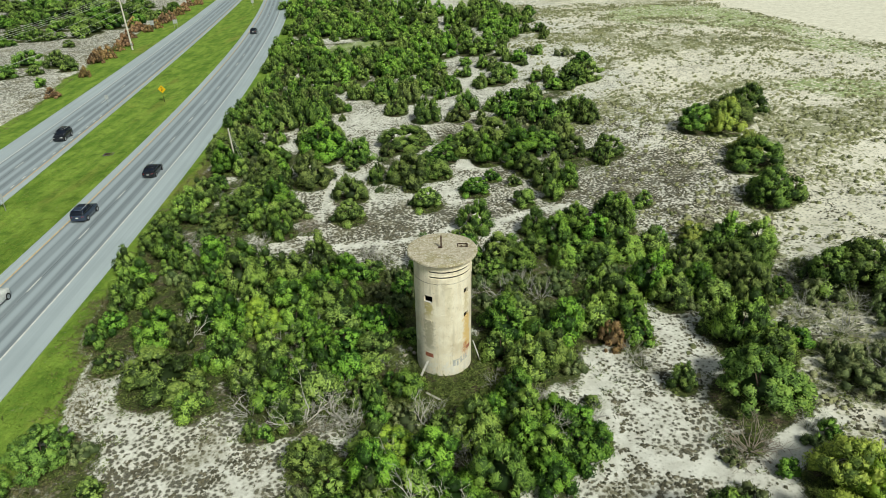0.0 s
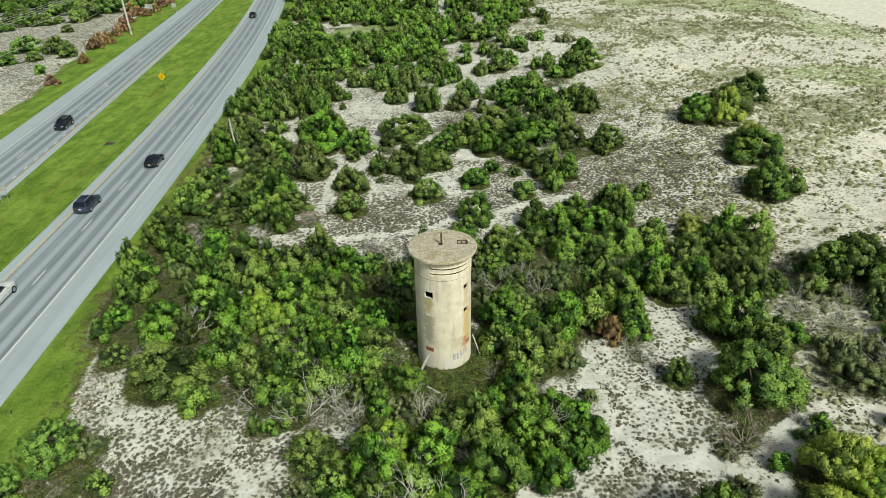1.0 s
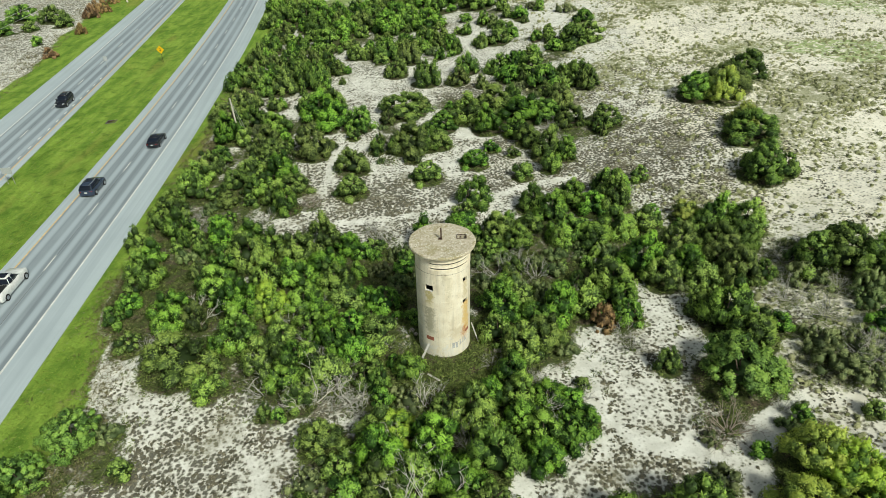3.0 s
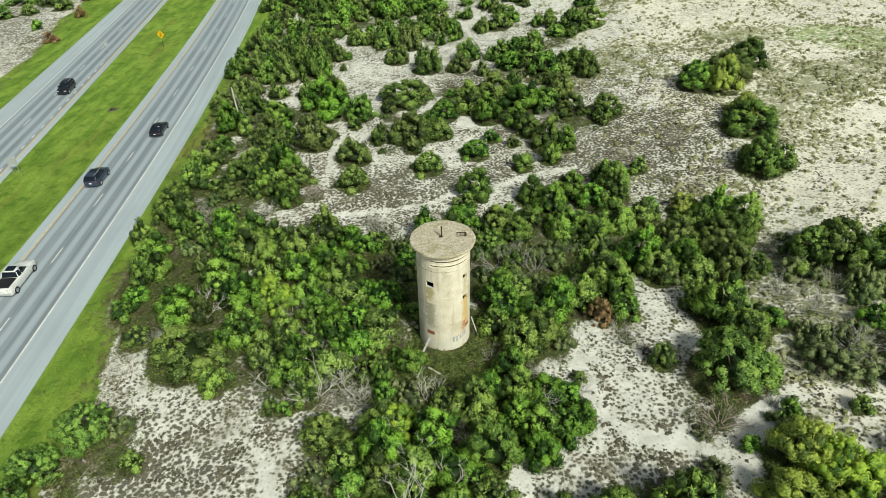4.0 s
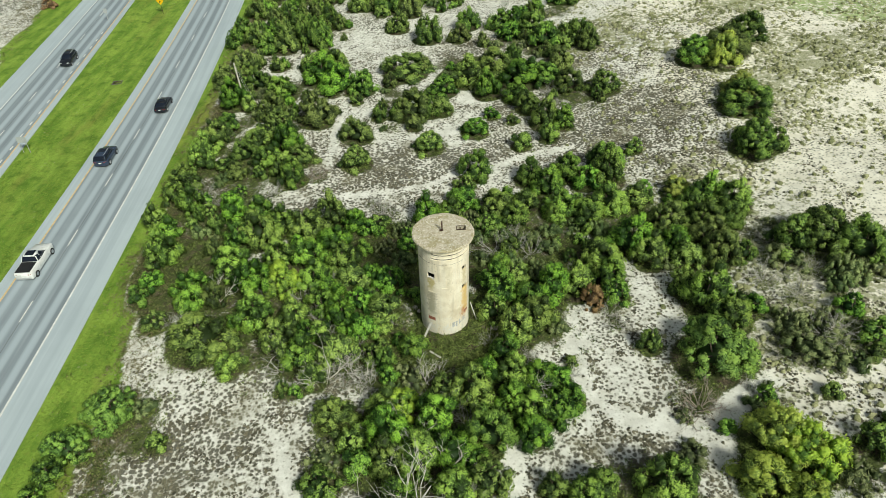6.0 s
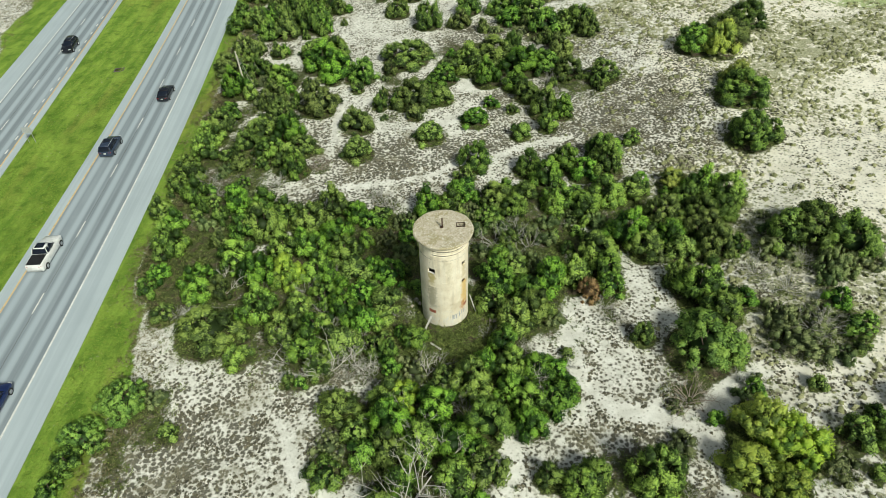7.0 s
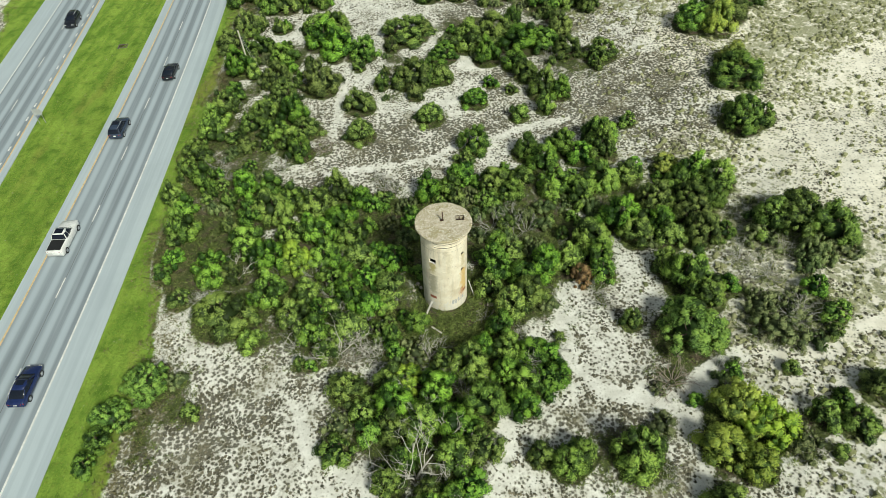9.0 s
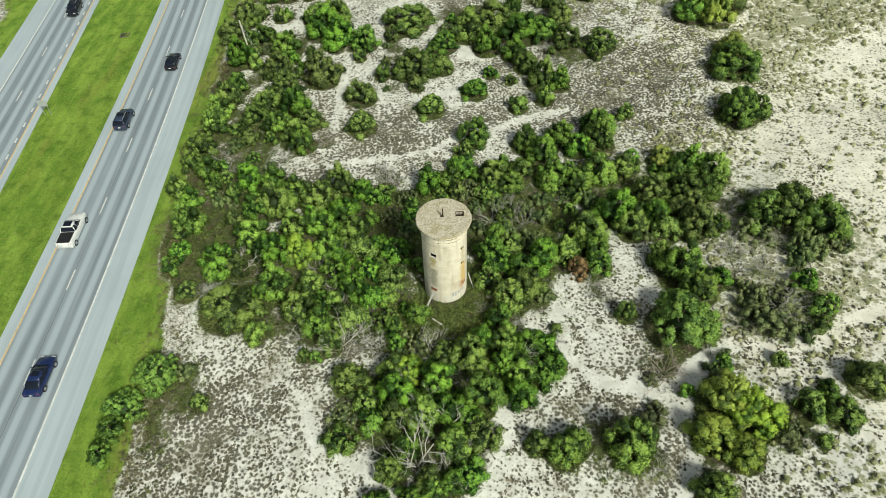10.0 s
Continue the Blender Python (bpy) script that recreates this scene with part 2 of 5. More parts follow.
def asphalt_material(name, dark, pale, tracks):
    """Bleached asphalt; the map's u runs across the road in metres, v along it."""
    n = Nodes(name, 0.55, 0.0, 0.5)
    uv = n.coords("UV")
    stretched = n.node("ShaderNodeMapping", 0, None, Vector=uv, Scale=(1.0, 0.02, 1.0))
    lanes = n.noise(1.4, 3, stretched, 0.6)
    patch = n.noise(0.12, 3, uv)
    grit = n.noise(30, 3, uv)
    c = n.mix(n.ramp(lanes, 0.36, 0.64), dark, pale)
    c = n.mix(n.math("MULTIPLY", n.ramp(patch, 0.4, 0.7), 0.25), c, tuple(0.8 * v for v in dark))
    c = n.mix(n.math("MULTIPLY", n.ramp(grit, 0.5, 0.75), 0.3), c, tuple(0.7 * v for v in dark))
    if tracks:
        u = n.node("ShaderNodeSeparateXYZ", 0, None, Vector=uv)
        worn = n.math("COSINE", n.math("MULTIPLY", n.math("SUBTRACT", u, 0.9), 2 * math.pi / 1.83))
        c = n.mix(n.ramp(worn, -0.5, 1.0, 0.0, 0.85), c, tuple(1.42 * v for v in pale))
        seam = n.math("LESS_THAN", n.math("ABSOLUTE", n.math("ADD", n.math("SUBTRACT", u, 0.12), n.math("MULTIPLY", n.noise(0.6, 3, uv), 0.12))), 0.035)
        c = n.mix(n.math("MULTIPLY", seam, 0.6), c, (0.05, 0.05, 0.05))
    n.set(Base_Color=c)
    n.bump(grit, 0.2, 0.01)
    return n.mat


GROUND = ground_material()
ASPHALT = asphalt_material("weathered_asphalt", (0.222, 0.255, 0.280), (0.300, 0.340, 0.370), True)
SHOULDER = asphalt_material("pale_shoulder", (0.41, 0.465, 0.50), (0.48, 0.54, 0.57), False)
WHITE_PAINT = plain("white_road_paint", (0.78, 0.78, 0.75), 0.6, vary=0.25, scale=2)
YELLOW_PAINT = plain("yellow_road_paint", (0.78, 0.57, 0.29), 0.6, vary=0.3, scale=2)
STEEL = plain("galvanised_steel", (0.56, 0.57, 0.57), 0.5, 0.4, 0.2)
CABLE = plain("pale_cable", (0.72, 0.72, 0.70), 0.6, vary=0.1)
POLE_WOOD = plain("weathered_pole_wood", (0.70, 0.65, 0.57), 0.85, vary=0.3, scale=3)
SIGN_YELLOW = plain("yellow_sign_sheet", (0.85, 0.50, 0.01), 0.5, vary=0.08)
BLACK = plain("black_paint", (0.02, 0.02, 0.02), 0.5, vary=0.2)
RUST = plain("rusted_steel", (0.085, 0.045, 0.03), 0.85, 0.2, 0.5, 9)
RUBBLE = plain("pale_broken_concrete", (0.55, 0.48, 0.42), 0.9, vary=0.3, scale=5)
PLANK = plain("bleached_plank", (0.58, 0.55, 0.50), 0.85, vary=0.3, scale=5)

# ---- where the plants stand: x, y, radius of the crown ----
PLANTS = []


def plant(kind, spots):
    PLANTS.extend((kind, *s) for s in spots)


plant("p", [(-27.0, 50.1, 2.4), (-24.5, 43.7, 3.7), (-32.4, 56.7, 2.4), (-34.8, 62.2, 1.8), (-24.0, 53.8, 2.7), (-22.3, 59.7, 2.5), (-26.3, 64.5, 1.9), (-23.1, 64.0, 2.1), (-19.8, 61.9, 2.2), (-16.7, 60.7, 2.5), (-14.0, 62.7, 2.6), (-16.1, 55.9, 2.4), (-13.4, 58.1, 2.3), (-11.3, 62.0, 1.9), (-18.9, 55.4, 2.5), (-20.9, 51.3, 2.4), (-14.4, 52.1, 2.2), (-19.4, 46.5, 2.4), (-16.3, 42.6, 2.4), (-14.2, 40.7, 2.0), (-12.7, 38.8, 1.6), (-11.0, 46.2, 2.0), (-11.8, 54.8, 2.2), (-15.8, 46.4, 1.8), (-10.1, 34.4, 2.1), (-6.1, 35.1, 1.7), (-5.4, 32.5, 2.3), (-1.5, 34.0, 2.3), (-2.6, 30.6, 2.1), (1.9, 37.0, 2.2)])
plant("p", [(3.3, 39.3, 1.6), (0.1, 30.5, 2.3), (-5.2, 29.5, 1.8), (-4.0, 26.9, 1.6), (-5.5, 25.1, 1.8), (0.1, 27.1, 2.1), (-1.4, 23.0, 1.4), (-0.0, 23.6, 1.4), (-2.0, 24.0, 1.4), (6.4, 44.0, 2.3), (8.5, 45.6, 2.3), (5.6, 38.3, 1.9), (7.9, 38.2, 2.2), (7.0, 34.7, 2.3), (6.9, 32.4, 1.8), (5.4, 35.8, 1.6), (10.7, 49.9, 2.1), (13.3, 50.6, 2.1), (16.3, 53.8, 2.5), (16.8, 51.2, 2.2), (-2.6, 62.8, 2.0), (-0.2, 63.9, 1.9), (5.6, 64.5, 2.4), (7.6, 62.5, 2.0), (9.4, 65.7, 2.0), (12.5, 68.7, 2.5), (15.3, 72.3, 2.2), (13.6, 64.1, 2.4), (16.4, 62.8, 2.4), (20.7, 73.6, 2.6)])
plant("p", [(20.3, 70.2, 2.5), (19.5, 64.7, 2.4), (22.2, 64.6, 2.1), (20.1, 56.5, 3.0), (21.8, 54.3, 2.2), (30.6, 64.0, 2.5), (32.9, 62.4, 2.7), (24.8, 56.0, 1.9), (25.8, 46.9, 2.7), (26.9, 44.4, 2.4), (24.1, 49.4, 1.7), (16.8, 27.0, 2.5), (10.4, 26.6, 1.9), (11.7, 27.3, 1.6), (22.8, 22.4, 2.0), (-33.9, 80.3, 2.3), (-33.9, 76.2, 2.2), (-34.4, 71.7, 2.3), (-34.8, 68.3, 1.9), (-32.1, 65.7, 2.0), (-33.3, 60.3, 1.9), (-33.5, 83.9, 2.2), (-33.9, 94.2, 2.7), (-27.0, 96.7, 2.9), (-27.1, 81.7, 2.4), (-22.7, 80.6, 2.4), (-24.4, 76.2, 2.3), (-21.6, 73.5, 2.4), (-20.6, 72.3, 2.1), (-20.9, 103.0, 3.8)])
plant("p", [(-18.2, 99.2, 3.2), (-19.8, 106.8, 2.9), (14.1, 85.8, 2.4), (14.3, 81.5, 1.5), (16.6, 84.9, 1.9), (7.5, 102.5, 4.5), (12.0, 99.9, 4.0), (3.6, 101.3, 3.5), (6.2, 96.1, 2.4), (10.7, 94.1, 2.4), (-23.5, 154.2, 4.3), (-35.3, 167.9, 4.1), (7.7, 168.5, 4.6), (-3.8, 157.7, 4.6), (-9.0, 158.9, 4.4), (-13.1, 155.9, 4.0), (-1.1, 146.0, 3.0), (-4.8, 143.7, 2.7), (16.8, 180.0, 3.4), (13.4, 195.2, 4.0), (8.1, 205.8, 4.5), (13.0, 216.5, 4.4), (-39.6, 117.9, 1.9), (-45.1, 179.8, 3.5), (-42.2, 187.5, 3.9), (-39.8, 196.0, 3.7), (-33.7, 175.0, 3.7), (-29.6, 167.5, 3.2), (-27.2, 170.7, 3.3), (-22.8, 170.4, 2.9)])
plant("p", [(-18.7, 173.2, 2.7), (-48.1, 216.7, 4.1), (-44.5, 221.8, 4.2), (-38.5, 213.5, 4.1), (-33.4, 215.0, 4.1), (-27.5, 210.8, 4.0), (-21.5, 202.6, 3.8), (-16.1, 197.8, 3.7), (-10.6, 186.8, 3.8), (-6.4, 177.2, 3.6), (-2.5, 168.5, 3.2), (-13.1, 177.6, 3.0), (-7.8, 199.8, 3.7), (-2.8, 191.8, 3.6), (0.3, 175.7, 3.3), (4.4, 189.8, 3.2), (-4.8, 213.9, 3.6), (-10.3, 218.8, 3.7), (-15.7, 218.9, 3.7), (-21.6, 223.5, 3.8), (-28.2, 233.3, 4.0), (-34.5, 237.0, 4.1), (-41.3, 242.4, 4.2), (-48.2, 247.5, 4.3), (-54.3, 252.4, 4.4), (-62.2, 275.3, 4.3), (-55.9, 277.9, 4.3), (-48.2, 272.6, 4.2), (-40.9, 268.3, 4.1), (-33.6, 262.8, 4.0)])
plant("p", [(-26.3, 254.0, 3.9), (-19.4, 245.2, 3.7), (-13.2, 241.4, 3.7), (-7.1, 238.1, 3.6), (-1.3, 226.6, 3.5), (2.2, 208.1, 3.2), (5.2, 224.2, 3.0), (10.1, 231.4, 3.1), (15.8, 231.8, 2.8)])
plant("d", [(-24.4, 59.2, 2.0), (-8.4, 62.1, 1.4), (-10.6, 41.6, 2.2), (-9.5, 49.0, 1.9), (-6.7, 47.4, 1.9), (-13.2, 48.2, 1.8), (-8.4, 44.7, 1.8), (-10.3, 51.9, 2.0), (-6.4, 51.5, 1.9), (-14.1, 44.3, 1.5), (-8.2, 32.0, 1.7), (-0.4, 37.4, 1.6), (-7.4, 29.7, 1.6), (1.7, 24.6, 1.8), (-3.8, 22.2, 1.4), (2.9, 28.3, 2.0), (-10.5, 28.0, 1.8), (1.8, 29.6, 1.7), (-6.8, 22.0, 1.3), (5.2, 41.6, 1.7), (9.7, 38.6, 1.6), (9.3, 35.0, 2.0), (10.7, 35.9, 1.4), (11.3, 40.5, 0.8), (5.0, 50.1, 2.5), (4.2, 47.0, 1.7), (7.1, 52.8, 1.8), (17.1, 49.0, 1.7), (8.0, 48.7, 1.8), (2.0, 66.2, 2.0)])
plant("d", [(4.8, 61.8, 2.0), (17.4, 70.0, 2.1), (25.6, 53.4, 1.9), (31.5, 53.7, 1.4), (1.9, 69.6, 1.5), (0.8, 67.1, 1.2), (39.1, 53.7, 3.4), (36.8, 54.1, 2.8), (29.7, 45.5, 1.4), (27.2, 35.3, 1.0), (32.4, 35.1, 0.9), (22.8, 32.3, 0.9), (33.4, 29.8, 1.6), (35.9, 28.9, 1.8), (35.5, 31.3, 1.1), (33.5, 26.4, 0.8), (-32.6, 29.2, 1.5), (-33.2, 26.8, 1.3), (-29.8, 46.1, 1.3), (-32.8, 49.7, 1.3), (-32.3, 52.3, 1.4), (-32.8, 55.0, 1.3), (-32.8, 85.9, 2.0), (-25.1, 85.0, 2.8), (-20.3, 77.8, 2.3), (-22.9, 107.5, 2.9), (-14.2, 98.6, 2.5), (-14.5, 94.7, 1.2)])
plant("d", [(-12.5, 76.1, 2.4), (-1.1, 97.2, 2.6), (-1.1, 90.8, 2.0), (-2.7, 80.0, 2.3), (3.9, 84.2, 2.2), (6.5, 89.0, 1.3), (10.2, 80.3, 1.6), (9.5, 86.7, 1.0), (15.6, 99.3, 3.1), (24.2, 93.6, 2.5), (24.8, 76.2, 1.3), (-26.3, 146.4, 3.6), (13.0, 122.0, 3.0), (15.7, 117.9, 3.3), (17.0, 112.0, 3.0), (11.4, 117.5, 2.5), (11.2, 139.4, 2.6), (14.2, 141.5, 1.6), (12.2, 177.5, 3.9), (-12.5, 168.0, 3.5), (-17.8, 163.6, 3.4), (25.1, 131.4, 3.0), (28.6, 133.1, 3.3), (25.8, 212.6, 2.2), (19.2, 206.8, 3.2), (29.7, 145.1, 2.3), (-8.6, 145.4, 2.5)])
plant("y", [(-17.7, 51.4, 2.2), (-4.3, 35.2, 1.9), (27.7, 66.3, 2.0), (26.4, 30.6, 3.2), (28.2, 29.3, 3.0), (24.2, 27.5, 2.6), (26.4, 25.8, 2.1)])
plant("l", [(-5.1, 55.4, 1.7), (-7.3, 57.3, 1.8), (-5.3, 60.7, 1.8), (-3.3, 39.1, 2.1), (2.7, 62.2, 2.0), (9.9, 53.3, 1.9), (17.4, 59.8, 1.7), (11.8, 60.4, 1.7), (14.7, 61.2, 1.7), (23.8, 53.3, 1.6), (35.4, 52.4, 2.9), (39.8, 49.0, 2.6), (42.8, 49.6, 2.3), (32.8, 40.0, 3.7), (35.2, 42.1, 2.9), (32.1, 43.1, 2.2), (30.9, 27.5, 2.3), (20.7, 159.7, 2.5), (27.6, 154.1, 2.7), (-2.3, 137.5, 2.4)])
plant("o", [(-24.7, 49.3, 1.7), (3.4, 32.4, 2.6), (10.5, 71.8, 2.2), (25.0, 60.0, 2.4), (28.4, 62.8, 2.1), (28.9, 59.4, 2.4), (28.8, 56.3, 2.7), (28.8, 53.6, 2.3), (31.5, 59.1, 2.0), (42.1, 51.5, 3.3), (19.0, 42.0, 1.3), (8.0, 27.4, 1.4), (39.3, 32.1, 2.2), (-36.7, 102.3, 2.7), (-35.3, 108.8, 2.6), (-30.8, 100.6, 2.2), (-27.3, 91.3, 2.4), (-28.4, 78.3, 2.0), (-28.3, 73.6, 1.6), (-19.8, 89.1, 3.2), (-13.1, 83.4, 2.4), (-7.2, 105.1, 4.2), (-5.7, 90.5, 3.1), (-2.9, 90.8, 2.3), (-5.1, 86.1, 1.4), (3.2, 72.9, 2.2), (12.0, 90.2, 2.0), (18.9, 96.1, 2.3), (18.6, 103.1, 2.2)])
plant("o", [(-30.9, 158.8, 3.9), (-20.1, 159.3, 3.6), (-12.6, 135.8, 3.5), (-7.8, 133.1, 3.0), (-9.8, 125.1, 2.6), (-3.9, 119.3, 2.9), (3.9, 123.9, 2.6), (2.1, 118.3, 2.1), (9.7, 122.6, 2.4), (22.9, 112.5, 3.0), (24.0, 108.8, 2.1), (7.4, 139.7, 1.9), (20.6, 111.6, 2.4), (-39.6, 125.6, 2.3), (-38.8, 133.5, 2.6), (-38.0, 142.5, 3.0), (-37.2, 153.3, 3.2), (-31.8, 142.1, 3.0), (-30.6, 130.4, 2.8), (-27.5, 132.3, 2.8), (-33.2, 126.8, 2.5), (-24.4, 120.7, 2.4), (-29.7, 115.6, 2.3), (-32.8, 115.8, 2.3), (-35.9, 119.9, 2.2), (-26.1, 118.5, 2.5), (-22.9, 128.3, 2.5), (-42.8, 163.0, 2.9), (-41.4, 169.5, 3.0)])
plant("d", [(39.4, 99.4, 3.4), (39.4, 73.6, 3.1), (42.0, 73.9, 2.0)])
plant("o", [(44.8, 101.0, 3.7), (48.4, 104.6, 3.0), (41.5, 84.2, 3.6)])
plant("y", [(42.2, 97.0, 3.0), (42.0, 87.6, 2.6)])
plant("l", [(4.0, 55.5, 1.7), (7.0, 55.2, 1.6), (9.2, 58.6, 1.7), (6.0, 59.6, 1.6), (11.2, 57.2, 1.6), (3.4, 59.2, 1.5), (-3.4, 57.6, 1.6), (-5.6, 53.4, 1.5)])
plant("br", [(14.6, 48.6, 1.8)])
plant("D", [(24.2, 39.9, 3.9), (-30.0, 35.1, 2.5), (-32.3, 31.6, 2.1)])
plant("b", [(21.5, 34.8, 2.2), (-17.4, 73.0, 1.6)])
plant("g", [(-8.4, 64.9, 1.6), (-7.1, 64.5, 1.2), (-9.3, 66.6, 1.0), (5.2, 57.0, 1.8), (7.7, 58.0, 1.8), (34.7, 40.9, 1.9), (34.3, 46.8, 1.7), (32.2, 49.6, 1.6), (9.3, 56.6, 1.4), (-9.5, 40.0, 1.3), (-15.6, 49.7, 1.2), (-13.3, 46.7, 1.1), (16.5, 44.9, 1.1), (16.1, 46.5, 1.0)])
plant("dw", [(-110.7, 176.4, 4.2), (-101.6, 174.1, 3.4), (-96.6, 169.6, 2.7), (-108.3, 162.1, 3.0), (-94.2, 152.3, 1.5), (-132.3, 205.4, 1.7), (-113.3, 202.5, 2.0), (-102.9, 165.5, 2.0), (-172.4, 276.3, 7.1), (-171.4, 291.3, 6.8), (-145.5, 246.6, 4.4), (-149.7, 273.2, 5.8), (-118.2, 219.6, 3.8), (-131.4, 242.2, 4.7), (-118.9, 237.0, 5.4), (-118.2, 227.3, 4.3), (-128.1, 254.0, 5.3), (-142.1, 272.3, 5.7), (-140.8, 287.1, 5.9), (-113.8, 236.5, 3.6), (-121.6, 269.5, 5.0), (-107.9, 240.8, 3.6), (-150.8, 265.6, 5.2), (-155.5, 254.5, 4.5), (-154.9, 241.1, 4.8), (-132.3, 232.4, 3.6), (-185.0, 289.7, 6.4), (-129.3, 273.8, 4.6), (-169.7, 296.5, 5.8), (-160.0, 299.0, 5.7)])
plant("dw", [(-129.2, 292.7, 4.3), (-134.4, 222.3, 2.6), (-140.3, 219.7, 2.6), (-135.2, 217.2, 2.6), (-125.5, 214.4, 2.5), (-123.7, 217.7, 2.1)])
plant("bw", [(-86.0, 142.2, 1.9), (-88.4, 161.8, 1.7), (-93.4, 178.3, 2.6), (-95.5, 186.1, 2.3), (-93.1, 184.3, 2.6), (-96.4, 202.3, 2.9), (-101.4, 216.4, 3.0), (-103.8, 229.8, 3.4), (-109.0, 239.9, 3.1), (-99.8, 235.2, 2.6), (-101.2, 246.7, 2.7), (-101.2, 252.1, 2.8), (-103.4, 266.8, 2.7), (-104.3, 276.4, 2.7), (-108.9, 294.1, 2.9), (-105.6, 297.4, 2.4), (-95.1, 195.0, 2.0), (-99.1, 227.2, 1.9)])

# thickets, as centre, half widths and how many low plants fill them: gaps close up with scrub
THICKETS = [(-15, 50, 15, 13, 110, "odpdg"), (-3, 31, 8, 9, 30, "ldg"), (8, 45, 6, 8, 16, "ldg"), (14, 60, 19, 8, 80, "odpdg"), (-29, 78, 7, 22, 50, "oldg"), (-27, 112, 8, 24, 50, "oop"), (38, 53, 7, 6, 16, "lggg"), (36, 41, 5, 4, 8, "lgd"),
            (8, 106, 14, 12, 26, "odl"), (-26, 180, 26, 55, 260, "ppod"), (12, 190, 15, 45, 70, "pod"), (-6, 142, 16, 10, 30, "pod"), (-40, 250, 30, 40, 90, "pod"), (18, 130, 9, 12, 14, "od"), (20, 96, 5, 8, 12, "log"), (-31, 66, 2.5, 7, 8, "dpd"), (-28, 33, 3, 8, 5, "lld"), (-150, 200, 22, 60, 40, ("dw", "pw")), (-148, 268, 42, 38, 70, ("dw", "dw", "rw")), (-9, 93, 3, 10, 8, "lo"), (24, 36, 5, 4, 8, "lg"), (16, 27, 6, 4, 8, "lg")]


def fill_thickets():
    r = random.Random(4)
    for cx, cy, rx, ry, count, mix in THICKETS:
        for _ in range(count):
            a, d = r.uniform(0, 6.283), math.sqrt(r.random())
            x, y = cx + rx * d * math.cos(a), cy + ry * d * math.sin(a)
            size = r.uniform(0.6, 1.5) * (1 + 0.006 * max(0, y - 90))
            kind = mix[r.randrange(len(mix))]
            if math.hypot((x + 24) / 13, (y - 193) / 12) < 1:
                continue
            if -34 < x < -21 and 36 < y < 45.5 or 14 < x < 21 and 36 < y < 50:
                continue
            clear = x - near_line(y) > 11.6 or kind in ("dw", "pw", "rw")
            if clear and math.hypot(x + 0.5, y - 46.8) > 4.2 and all(math.hypot(x - p[1], y - p[2]) > (0.55 if y < 120 else 0.40) * (p[3] + size * 0.6) for p in PLANTS):
                PLANTS.append((kind, round(x, 1), round(y, 1), round(size * (1.25 if kind == "l" else 1.0), 1)))


fill_thickets()

# ---- the ground: one sheet to the horizon ----
TRACKS = [
    ([(44.3, 39.9), (40.4, 39.3), (36.9, 37.0), (32.5, 36.5), (28.9, 37.2), (25.3, 35.9), (21.7, 32.3), (18.6, 33.1), (14.9, 33.9), (12.0, 38.1), (11.6, 42.5), (13.1, 47.1)], 0.9),
    ([(25.3, 35.9), (21.9, 31.0), (22.4, 26.4), (20.6, 22.3)], 0.7),
    ([(11.5, 34.0), (5.7, 31.6), (4.3, 26.9), (3.1, 22.7)], 1.1),
    ([(-15.2, 33.1), (-12.8, 27.6), (-9.4, 25.9), (-5.0, 23.0)], 0.5),
    ([(16.9, 79.0), (12.0, 78.3), (5.2, 74.9), (0.4, 73.1), (-2.8, 70.7), (-10.5, 69.1), (-15.1, 68.6)], 0.55),
    ([(-18.6, 114.8), (-17.9, 102.9), (-16.6, 90.7), (-16.4, 80.1), (-16.8, 76.1)], 0.7),
    ([(13.1, 47.1), (18.8, 51.0), (19.5, 54.5)], 0.9),
]


def from_tracks(x, y):
    """1 on the bare trodden paths, 0 off them."""
    best = np.zeros_like(x)
    for line, w in TRACKS:
        for (ax, ay), (bx, by) in zip(line, line[1:]):
            t = np.clip(((x - ax) * (bx - ax) + (y - ay) * (by - ay)) / ((bx - ax) ** 2 + (by - ay) ** 2), 0, 1)
            d = np.hypot(x - ax - t * (bx - ax), y - ay - t * (by - ay))
            best = np.maximum(best, 1 - smooth(0.5 * w, 1.5 * w, d))
    return best * (0.45 + 0.55 * smooth(0.35, 0.55, fractal(x, y, 3.0, 27)))


def patch(x, y, cx, cy, rx, ry):
    return 1 - smooth(0.55, 1.15, np.hypot((x - cx) / rx, (y - cy) / ry))


